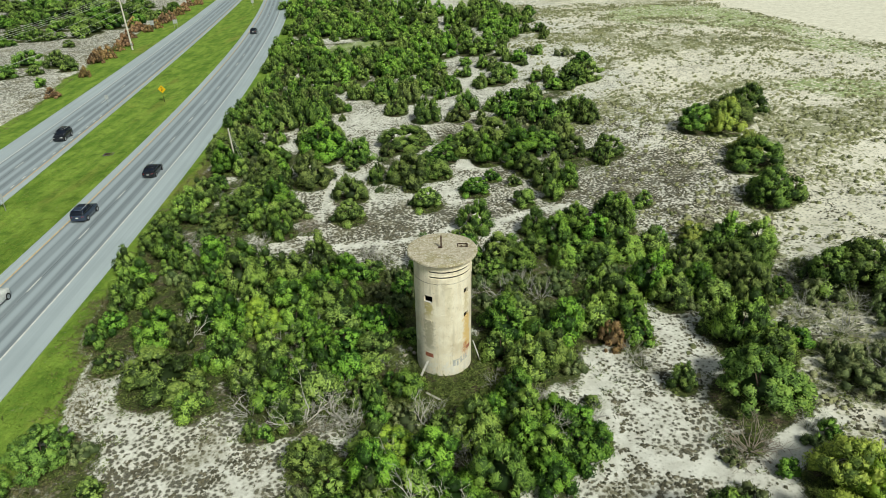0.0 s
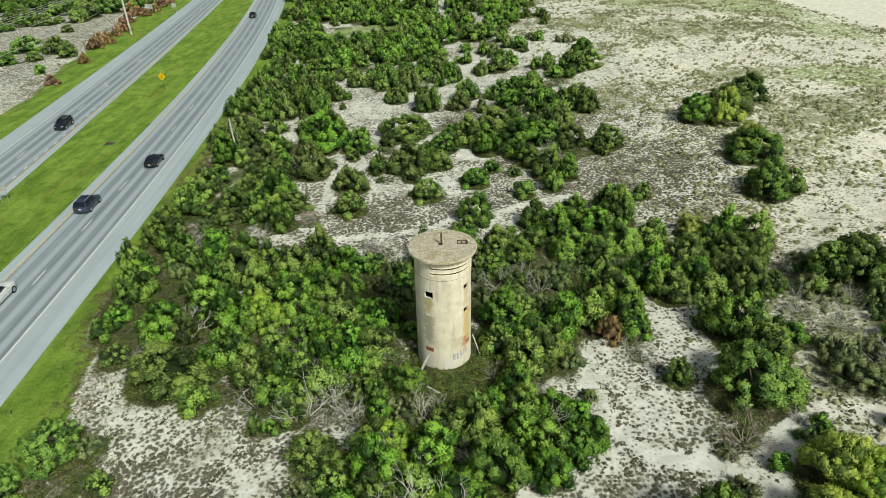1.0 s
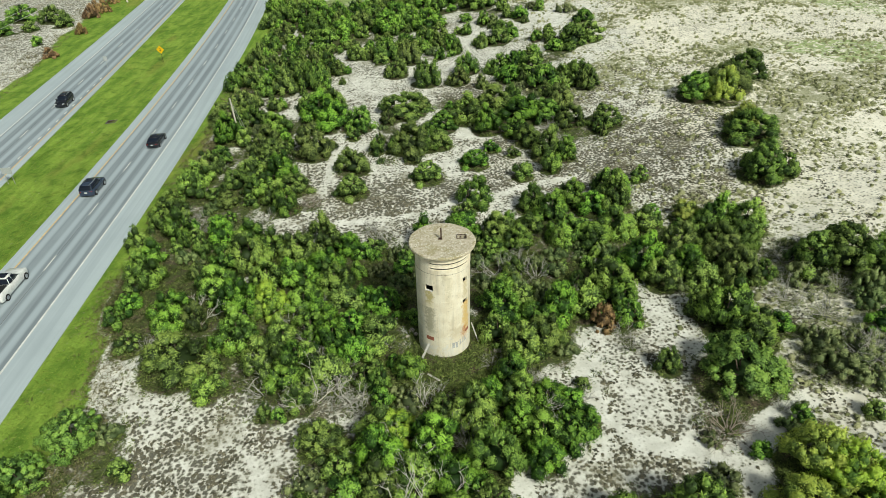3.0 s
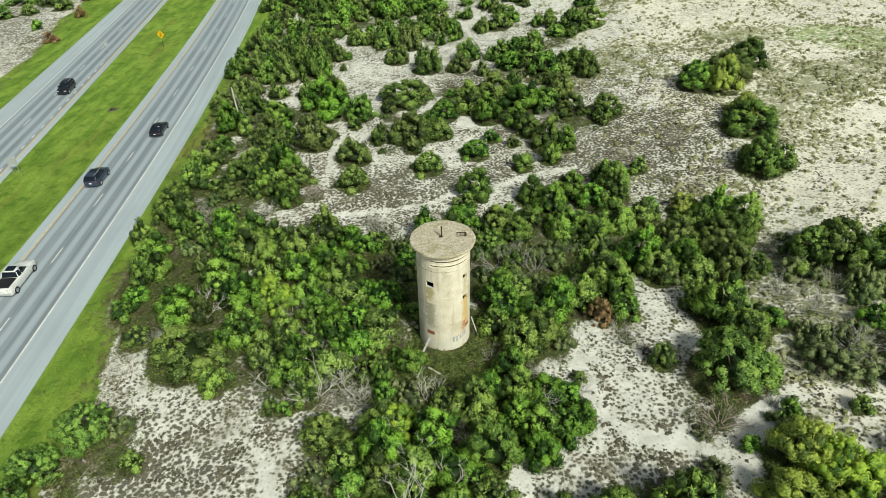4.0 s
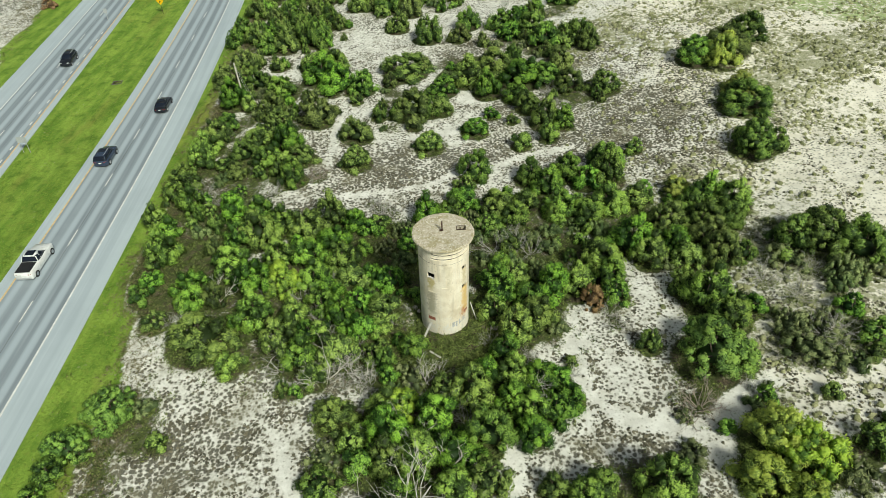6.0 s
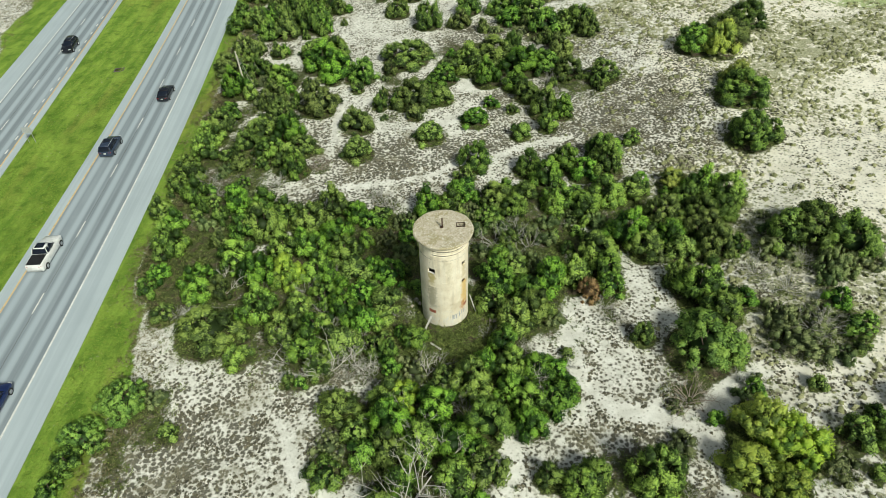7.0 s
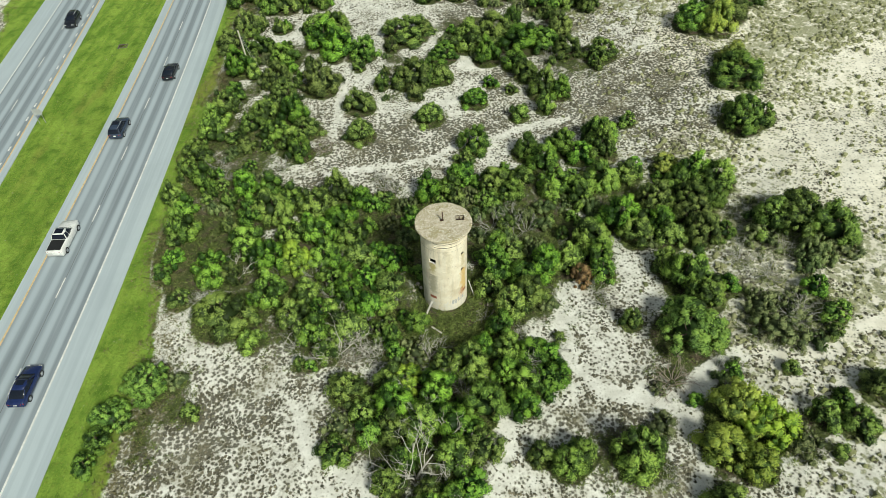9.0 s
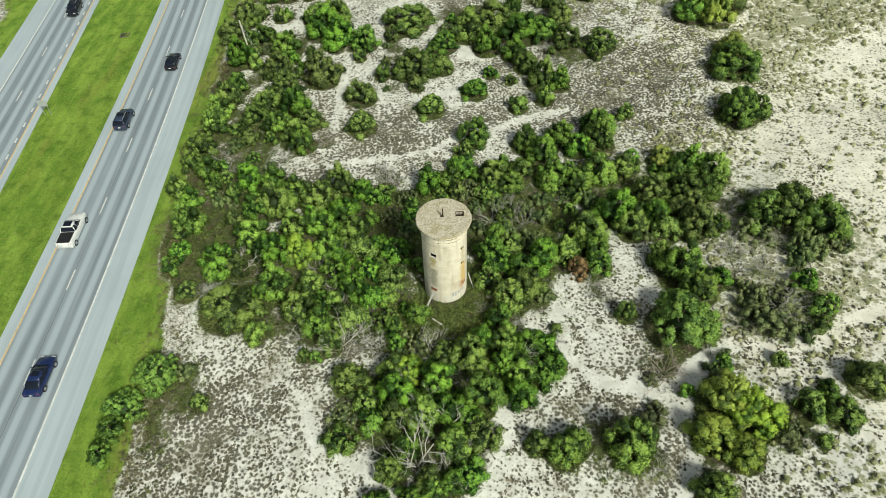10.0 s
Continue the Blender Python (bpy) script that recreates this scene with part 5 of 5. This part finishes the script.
def growth(name, tip, mid, deep, scale=0.7):
    n = Nodes(name, 0.8, 0.0, 0.15)
    isl = n.node("ShaderNodeNewGeometry", "Random Per Island")
    spot, fleck = n.noise(scale, 3, n.coords()), n.noise(9.0, 3, n.coords(), 0.7)
    c = n.mix(n.ramp(n.math("ADD", n.math("MULTIPLY", spot, 0.5), n.math("MULTIPLY", fleck, 0.5)), 0.40, 0.60), deep, mid)
    n.set(Base_Color=n.mix(n.math("MULTIPLY", n.ramp(isl, 0.35, 1.0, 0, 0.9), n.ramp(fleck, 0.35, 0.6, 0.35, 1.0)), c, tip))
    return n.mat


HEATH = growth("dark_heath", (0.27, 0.24, 0.165), (0.145, 0.132, 0.090), (0.062, 0.060, 0.042))
MARRAM = growth("dune_grass", (0.49, 0.475, 0.27), (0.32, 0.325, 0.165), (0.155, 0.17, 0.078), 0.25)
UNDER = growth("green_undergrowth", (0.30, 0.35, 0.095), (0.165, 0.215, 0.055), (0.075, 0.105, 0.030))
TURF = growth("mown_grass", (0.34, 0.42, 0.080), (0.25, 0.36, 0.052), (0.16, 0.26, 0.035), 0.5)
DRY = growth("dry_brown_grass", (0.40, 0.36, 0.20), (0.26, 0.235, 0.115), (0.14, 0.125, 0.06))


def scatter(g, n, x0, x1, y0, y1, chance):
    x, y = g.uniform(x0, x1, n), g.uniform(y0, y1, n)
    keep = g.random(n) < chance(x, y)
    return x[keep], y[keep]


g = np.random.default_rng(5)


def heath_chance(x, y):
    litter, grass, heath, dune, lush = cover(x, y)
    clump = smooth(0.50, 0.60, fractal(x, y, 1.8, 71))
    return np.clip(heath * 1.25 * (0.15 + 0.85 * clump) * (1 - grass) * (1 - 0.8 * litter) - 0.06, 0, 1)


x, y = scatter(g, 150000, -34, 46, 18, 118, heath_chance)
tufts("heath", HEATH, x, y, (0.07 + 0.20 * g.random(len(x)) ** 1.6), g.uniform(0.06, 0.16, len(x)), 5, g.uniform(0.04, 0.08, len(x)), g, "dark brown low heath cushions scattered on pale sand", "heath", 0.6, 4)


def marram_chance(x, y):
    litter, grass, heath, dune, lush = cover(x, y)
    clump = smooth(0.34, 0.60, fractal(x, y, 2.6, 81))
    east = smooth(16, 32, x + 0.12 * (y - 60))
    return np.clip((0.16 * east + 0.62 * dune) * (0.05 + 0.95 * clump) * (1 - 0.88 * np.clip(lush, 0, 1)) * (1 - grass) * (1 - litter) * (1 - from_tracks(x, y)), 0, 1) * (x < 103 - 0.158 * (y - 156))


x, y = scatter(g, 100000, 12, 110, 18, 235, marram_chance)
size = 0.42 + 0.95 * g.random(len(x)) ** 2.2
tufts("dune_grass", MARRAM, x, y, 0.34 * size, 0.40 * size, 10, g.uniform(0.045, 0.085, len(x)) * (1 + 0.004 * np.maximum(0, y - 60)), g, "tufts of grey-green and straw-coloured dune grass on sand", "dune grass", 0.9, 4)


def under_chance(x, y):
    litter, grass, heath, dune, lush = cover(x, y)
    hub = patch(x, y, -1, 43.5, 9, 9)
    return np.clip(np.maximum(0.6 * litter * (0.25 + 0.75 * grain(x, y, 1.5, 91)), 0.95 * hub) * (1 - grass) * (np.hypot(x - TX, y - TY) > 2.6), 0, 1)


x, y = scatter(g, 68000, -36, 46, 18, 95, under_chance)
tufts("undergrowth", UNDER, x, y, g.uniform(0.25, 0.6, len(x)), g.uniform(0.12, 0.40, len(x)), 14, g.uniform(0.05, 0.10, len(x)), g, "tangled green and brown undergrowth below the pines", "undergrowth", 0.7)


def turf_chance(x, y):
    litter, grass, heath, dune, lush = cover(x, y)
    dn, df = x - near_line(y), x - far_line(y)
    return grass * (1 - smooth(60, 118, y)) * ((dn > 7.05) | ((dn < -5.1) & (df > 5.1)))


x, y = scatter(g, 80000, -72, -28, 15, 120, turf_chance)
tufts("mown_grass", TURF, x, y, g.uniform(0.14, 0.36, len(x)), g.uniform(0.04, 0.11, len(x)), 6, g.uniform(0.04, 0.08, len(x)), g, "short bright green mown grass along the road", "grass", 0.6)


def dry_chance(x, y):
    dn = x - near_line(y)
    rim = 10.0 + 4.0 * (fractal(x, y, 5, 21) - 0.5) + 3.2 * (1 - smooth(38, 56, y))
    west = x - far_line(y)
    return (dn > 7.4) * np.exp(-((dn - rim - 0.3) / 2.0) ** 2) * 0.95 * (0.3 + 0.7 * grain(x, y, 3, 17)) + 0.6 * ((west < -11 - np.clip(0.09 * (y - 116), -2, 6)) & (west > -17 - np.clip(0.09 * (y - 116), -2, 6)))


xy = [scatter(g, 30000, -42, -24, 16, 150, dry_chance), scatter(g, 16000, -120, -78, 90, 240, dry_chance)]
x, y = np.concatenate([a[0] for a in xy]), np.concatenate([a[1] for a in xy])
tufts("dry_grass", DRY, x, y, g.uniform(0.2, 0.45, len(x)), g.uniform(0.15, 0.4, len(x)), 16, g.uniform(0.025, 0.05, len(x)), g, "dry brown and straw grass between verge and scrub", "dry grass", 1.0)

# ---- signs and poles ----
def yellow_sign(x, y):
    s = tagged(new("warning_sign"), "yellow diamond warning sign with black arrows in the grass median", "road sign")
    s.location = (x, y, lift(x, y))
    s.rotation_euler = (0, 0, radians(-6))
    part("post", boxed(0.07, 0.05, 2.0, pose(0, 0.04, 0.95)), RUST, s, "dark steel post")
    panel = part("panel", boxed(1.22, 0.03, 1.22, pose(0, 0, 2.7) @ pose(0, 0, 0, 0, 45, 0), 0.01), SIGN_YELLOW, s)
    for dz, flip in ((0.22, 1), (-0.22, -1)):
        bm = boxed(0.10, 0.012, 0.34, pose(0.10 * flip, -0.022, 2.7 + dz))
        box(bm, pose(-0.04 * flip, -0.022, 2.7 + dz + 0.10), 0.30, 0.012, 0.12)
        part("arrow", bm, BLACK, panel, "black arrow bar")
    return s


yellow_sign(-59.9, 137.6)


def sign_back(x, y, w, h, low, posts, turn, label):
    s = tagged(new("road_sign"), label, "road sign")
    s.location = (x, y, lift(x, y))
    s.rotation_euler = (0, 0, radians(turn))
    for p in posts:
        part("post", boxed(0.07, 0.05, low + h * 0.9, pose(p, 0.04, (low + h * 0.9) / 2 - 0.05)), STEEL, s)
    part("panel", boxed(w, 0.025, h, pose(0, 0, low + h / 2), 0.008), STEEL, s, "bare grey back of the panel")
    return s


sign_back(-60.6, 81.1, 1.35, 0.9, 1.6, (-0.45, 0.45), 4, "grey back of a two-post road sign beside the median")
sign_back(-69.6, 133.0, 0.75, 0.9, 1.7, (0.0,), 4, "grey back of a small road sign by the far carriageway")
sign_back(-92.3, 234.0, 1.5, 1.3, 1.6, (-0.5, 0.5), 6, "pale back of a road sign beyond the median")
sign_back(-99.5, 232.0, 1.3, 1.5, 1.5, (-0.4, 0.4), 6, "pale square back of a road sign on the far verge")
sign_back(-79.0, 285.0, 1.2, 1.2, 2.0, (0.0,), 6, "small pale road sign far along the median")


def drain(x, y):
    d = tagged(new("drain_grate"), "weathered concrete drain inlet sunk in the median grass", "drain")
    d.location = (x, y, lift(x, y) + 0.02)
    d.rotation_euler = (0, 0, 0.1)
    d.scale = (0.8, 0.8, 1.0)
    part("kerb", box(box(box(box(bmesh.new(), pose(0, 0.75, 0), 2.0, 0.18, 0.16), pose(0, -0.75, 0), 2.0, 0.18, 0.16), pose(-0.92, 0, 0), 0.16, 1.32, 0.16), pose(0.92, 0, 0), 0.16, 1.32, 0.16), plain("dirty_concrete", (0.17, 0.16, 0.13), 0.95, vary=0.5), d)
    for i in range(9):
        part("bar", boxed(0.06, 1.32, 0.06, pose(-0.72 + 0.18 * i, 0, 0.02)), RUST, d)


drain(-56.6, 104.2)


def utility_pole(x, y, h, lean, label, arm=True, r=0.27):
    p = tagged(new("utility_pole"), label, "utility pole")
    p.location = (x, y, lift(x, y))
    p.rotation_euler = (radians(lean[1]), radians(lean[0]), 0)
    part("shaft", rod(bmesh.new(), (0, 0, -0.3), (0, 0, h), r, 0.7 * r, 12), POLE_WOOD, p)
    if arm:
        part("crossarm", boxed(2.6, 0.11, 0.14, pose(0, -0.14, h - 0.9, 0, 0, 12), 0.01), POLE_WOOD, p)
        for dx in (-1.15, -0.4, 0.4, 1.15):
            part("insulator", rod(bmesh.new(), (dx, -0.14 + dx * 0.2, h - 0.82), (dx, -0.14 + dx * 0.2, h - 0.58), 0.05, 0.03, 8), STEEL, p, "grey insulator")
        part("meter_box", boxed(0.5, 0.25, 0.6, pose(0.2, -0.2, 1.6), 0.02), STEEL, p, "pale box at the foot of the pole")
    return p


BIG = (-91.3, 196.0)
utility_pole(*BIG, 16.0, (-2.0, 0), "tall pale wooden utility pole with a crossarm and wires")
small = utility_pole(-32.9, 96.5, 6.2, (-3.0, 0), "bleached wooden pole with guy wires standing among pines", False, 0.15)


def wire(name, a, b, sag, r, label, thing=None):
    pts = []
    a, b = Vector(a), Vector(b)
    for i in range(13):
        t = i / 12
        q = a.lerp(b, t)
        q.z -= sag * 4 * t * (1 - t)
        pts.append(np.array(q))
    ring = np.array([(r, 0, 0), (0, 0, r), (-r, 0, 0), (0, 0, -r)])
    i, k = np.meshgrid(np.arange(4), np.arange(12))
    f = np.stack([4 * k + i, 4 * k + (i + 1) % 4, 4 * k + 4 + (i + 1) % 4, 4 * k + 4 + i], 2).reshape(-1, 4)
    me = mesh_of(name, np.stack(pts)[:, None] + ring[None], f, CABLE, True)
    if thing:
        return part(name, me, None, thing, label)
    return tagged(new(name, me), label, "wire", "overhead wires")


for dx, dz in ((-1.1, 15.4), (-0.4, 15.2), (0.4, 15.0), (1.1, 14.8), (0, 12.6), (0, 10.8), (0, 9.4)):
    wire("overhead_wire", (BIG[0] + dx - 0.5, BIG[1], dz), (-86 + dx, 90, dz + 0.5), 1.2, 0.022, "pale overhead cable on the utility pole")
    wire("overhead_wire", (BIG[0] + dx - 0.5, BIG[1], dz), (-117 + dx, 330, dz + 0.5), 1.5, 0.022, "pale overhead cable on the utility pole")
wire("guy_wire", (0, 0, 6.0), (2.4, -1.8, 0), 0.05, 0.018, "thin steel guy wire", small)
wire("guy_wire", (0, 0, 5.4), (1.7, -1.3, 0), 0.05, 0.018, "thin steel guy wire", small)

# ---- cars ----
GLASS = plain("dark_car_glass", (0.010, 0.014, 0.024), 0.22, 0.0, 0.1, spec=0.35)
TYRE = plain("tyre_rubber", (0.02, 0.02, 0.021), 0.85, vary=0.3)
RIM = plain("alloy_rim", (0.50, 0.51, 0.53), 0.3, 0.9, 0.15)
LAMP_RED = plain("red_lamp_glass", (0.35, 0.015, 0.015), 0.2, vary=0.1)
LAMP_WHITE = plain("clear_lamp_glass", (0.7, 0.7, 0.7), 0.15, vary=0.1)
PLATE = plain("pale_plate", (0.75, 0.75, 0.73), 0.5, vary=0.1)


def car_paint(name, col):
    n = Nodes(name, 0.25, 0.0, 0.4)
    n.set(Base_Color=n.mix(n.ramp(n.noise(3, 3), 0.3, 0.7), col, tuple(0.8 * c for c in col)))
    n.bsdf.inputs["Coat Weight"].default_value = 0.35
    return n.mat


def loft(sections):
    """A hull through cross-sections, each (y, [(x, z), ...]) with equal counts, closed at both ends."""
    bm = bmesh.new()
    rows = [[bm.verts.new((x, y, z)) for x, z in ring] for y, ring in sections]
    k = len(rows[0])
    for p, q in zip(rows, rows[1:]):
        for i in range(k):
            bm.faces.new((p[i], p[(i + 1) % k], q[(i + 1) % k], q[i]))
    bm.faces.new(rows[0])
    bm.faces.new(rows[-1][::-1])
    bmesh.ops.recalc_face_normals(bm, faces=bm.faces)
    for f in bm.faces:
        f.smooth = True
    return bm


def hull(w, lo, hi, tuck=0.08, top=0.9):
    """Half-rounded car cross-section: width, sill height, shoulder height."""
    a = w / 2
    m = (lo + hi) / 2
    right = [(a * 0.9, lo), (a, lo + 0.12), (a, m + 0.05), (a * (1 - tuck * 0.4), hi - 0.06), (a * top, hi)]
    return right + [(-x, z) for x, z in right[::-1]]


def cabin(w0, w1, z0, z1):
    right = [(w0 / 2, z0), ((w0 + w1) / 4 + 0.03, (z0 + z1) / 2), (w1 / 2, z1 - 0.04), (w1 / 2 - 0.1, z1)]
    return right + [(-x, z) for x, z in right[::-1]]


def wheel(car, x, y, r):
    tyre = part("wheel", rod(bmesh.new(), (x - 0.11, y, r), (x + 0.11, y, r), r, r, 24), TYRE, car)
    s = 1 if x > 0 else -1
    bm = rod(bmesh.new(), (x + s * 0.08, y, r), (x + s * 0.12, y, r), r * 0.66, r * 0.6, 20)
    for i in range(5):
        box(bm, Matrix.Translation((x + s * 0.122, y, r)) @ pose(0, 0, 0, 72 * i, 0, 0) @ pose(0, 0, r * 0.32), 0.012, 0.06, r * 0.55)
    part("rim", bm, RIM, tyre, "bright alloy rim")


def car(shape, paint, x, y, turn, label, category="car"):
    """A car that heads along +y before it is turned; its length, heights and cabin follow its shape."""
    L, W, H, hood, belt = {"sedan": (4.75, 1.82, 1.43, 0.88, 0.95), "suv": (4.75, 1.90, 1.70, 1.02, 1.10), "pickup": (5.75, 2.02, 1.88, 1.15, 1.22)}[shape]
    c = tagged(new("car" if shape != "pickup" else "pickup_truck"), label, category, "cars on the road")
    c.location = (x, y, 0.06)
    c.rotation_euler = (0, 0, radians(turn))
    f, b, lo = L / 2, -L / 2, 0.26
    tail = {"sedan": belt + 0.02, "suv": belt, "pickup": belt}[shape]
    part("body", loft([(b, hull(W * 0.86, lo + 0.12, tail - 0.12)), (b + 0.12, hull(W * 0.95, lo, tail - 0.02)), (b + 0.7, hull(W, lo - 0.04, tail)), (-0.4, hull(W, lo - 0.04, belt)), (f - 1.45, hull(W, lo - 0.04, belt - 0.02)),
                       (f - 0.95, hull(W * 0.99, lo - 0.04, hood)), (f - 0.35, hull(W * 0.94, lo, hood - 0.09)), (f - 0.06, hull(W * 0.82, lo + 0.06, hood - 0.26)), (f, hull(W * 0.74, lo + 0.12, hood - 0.34))]), paint, c)
    if shape == "sedan":
        ys = (b + 0.55, b + 1.35, f - 2.25, f - 1.30)
    elif shape == "suv":
        ys = (b + 0.10, b + 0.50, f - 2.20, f - 1.35)
    else:
        ys = (b + 2.05, b + 2.30, f - 2.45, f - 1.60)
    zt = H - 0.03
    part("window_glass", loft([(ys[0], cabin(W * 0.86, W * 0.80, belt - 0.08, belt + 0.03)), (ys[1], cabin(W * 0.93, W * 0.72, belt - 0.08, zt - 0.03)), ((ys[1] + ys[2]) / 2, cabin(W * 0.94, W * 0.74, belt - 0.08, zt)), (ys[2], cabin(W * 0.93, W * 0.70, belt - 0.08, zt - 0.03)), (ys[3], cabin(W * 0.84, W * 0.78, belt - 0.10, belt))]), GLASS, c, "dark tinted glass")
    mid, ln = (ys[1] + ys[2]) / 2, ys[2] - ys[1]
    part("roof", loft([(ys[1] - 0.06, [(W * 0.33, zt - 0.06), (W * 0.30, zt), (-W * 0.30, zt), (-W * 0.33, zt - 0.06)]), (mid, [(W * 0.385, zt - 0.05), (W * 0.34, H), (-W * 0.34, H), (-W * 0.385, zt - 0.05)]), (ys[2] + 0.06, [(W * 0.33, zt - 0.06), (W * 0.30, zt), (-W * 0.30, zt), (-W * 0.33, zt - 0.06)])]), paint, c)
    for s in (-1, 1):
        for yy, zz, y2, z2 in ((ys[3] - 0.02, belt, ys[2], zt - 0.04), (ys[0] + 0.02, belt, ys[1], zt - 0.04), (mid, belt, mid, zt - 0.04)):
            part("pillar", rod(bmesh.new(), (s * W * 0.455, yy, zz - 0.04), (s * W * 0.37, y2, z2), 0.045, 0.04, 6), paint, c)
        part("mirror", boxed(0.22, 0.12, 0.14, pose(s * (W / 2 + 0.08), ys[3] - 0.35, belt + 0.05), 0.03), paint, c)
        part("headlight", boxed(0.36, 0.20, 0.14, pose(s * W * 0.33, f - 0.17, hood - 0.27, 0, 0, -s * 18), 0.03), LAMP_WHITE, c)
        part("tail_light", boxed(0.30, 0.12, 0.16, pose(s * W * 0.37, b + 0.07, tail - 0.20, 0, 0, s * 10), 0.02), LAMP_RED, c)
        for yy in (b + 0.95, f - 0.92):
            wheel(c, s * (W / 2 - 0.07), yy, 0.34 if shape == "sedan" else 0.38)
    part("number_plate", boxed(0.34, 0.02, 0.16, pose(0, b - 0.005, tail - 0.34)), PLATE, c, "plain pale plate")
    part("bumper", boxed(W * 0.86, 0.14, 0.2, pose(0, b + 0.04, lo + 0.24), 0.04), paint if shape != "pickup" else STEEL, c)
    if shape == "suv":
        for s in (-1, 1):
            part("roof_rail", rod(bmesh.new(), (s * W * 0.33, ys[1] + 0.1, H + 0.03), (s * W * 0.33, ys[2] - 0.1, H + 0.03), 0.022, None, 6), STEEL, c, "bright metal roof rail")
        part("sunroof", boxed(W * 0.44, 0.8, 0.02, pose(0, mid + 0.35, H + 0.004)), GLASS, c)
    if shape == "pickup":
        part("bed_cover", boxed(W * 0.80, 1.75, 0.04, pose(0, b + 1.05, belt + 0.03), 0.01), BLACK, c, "dark cover over the load bed")
        part("sunroof", boxed(W * 0.48, 0.85, 0.02, pose(0, mid, H + 0.006)), GLASS, c, "dark glass sunroof")
    if shape == "sedan":
        part("sunroof", boxed(W * 0.42, 0.6, 0.02, pose(0, mid + 0.2, H + 0.003)), GLASS, c)
    return c


def on_road(line, y, off):
    return float(line(y)) + off, y, -math.degrees(math.atan(float(line(y + 1) - line(y - 1)) / 2))


NAVY, INK, SLATE, WHITE = car_paint("navy_car_paint", (0.012, 0.024, 0.095)), car_paint("black_car_paint", (0.012, 0.014, 0.02)), car_paint("slate_car_paint", (0.035, 0.050, 0.085)), car_paint("white_car_paint", (0.80, 0.80, 0.78))
car("sedan", NAVY, *on_road(near_line, 35.2, 1.7), "dark blue sedan with bright window trim driving in the shoulder-side lane")
car("sedan", INK, *on_road(near_line, 94.2, 1.9), "black sedan driving in the shoulder-side lane")
car("pickup", WHITE, *on_road(near_line, 55.9, -2.1), "white pickup truck with a dark bed cover and sunroof", "pickup truck")
car("suv", SLATE, *on_road(near_line, 78.7, -2.0), "dark grey-blue estate car with silver roof rails")
x, y, turn = on_road(far_line, 112.5, 1.6)
car("suv", INK, x, y, turn + 180, "black off-road car with headlights towards the viewer on the far carriageway")
car("suv", INK, *on_road(near_line, 221.0, -1.6), "black car far along the near carriageway")
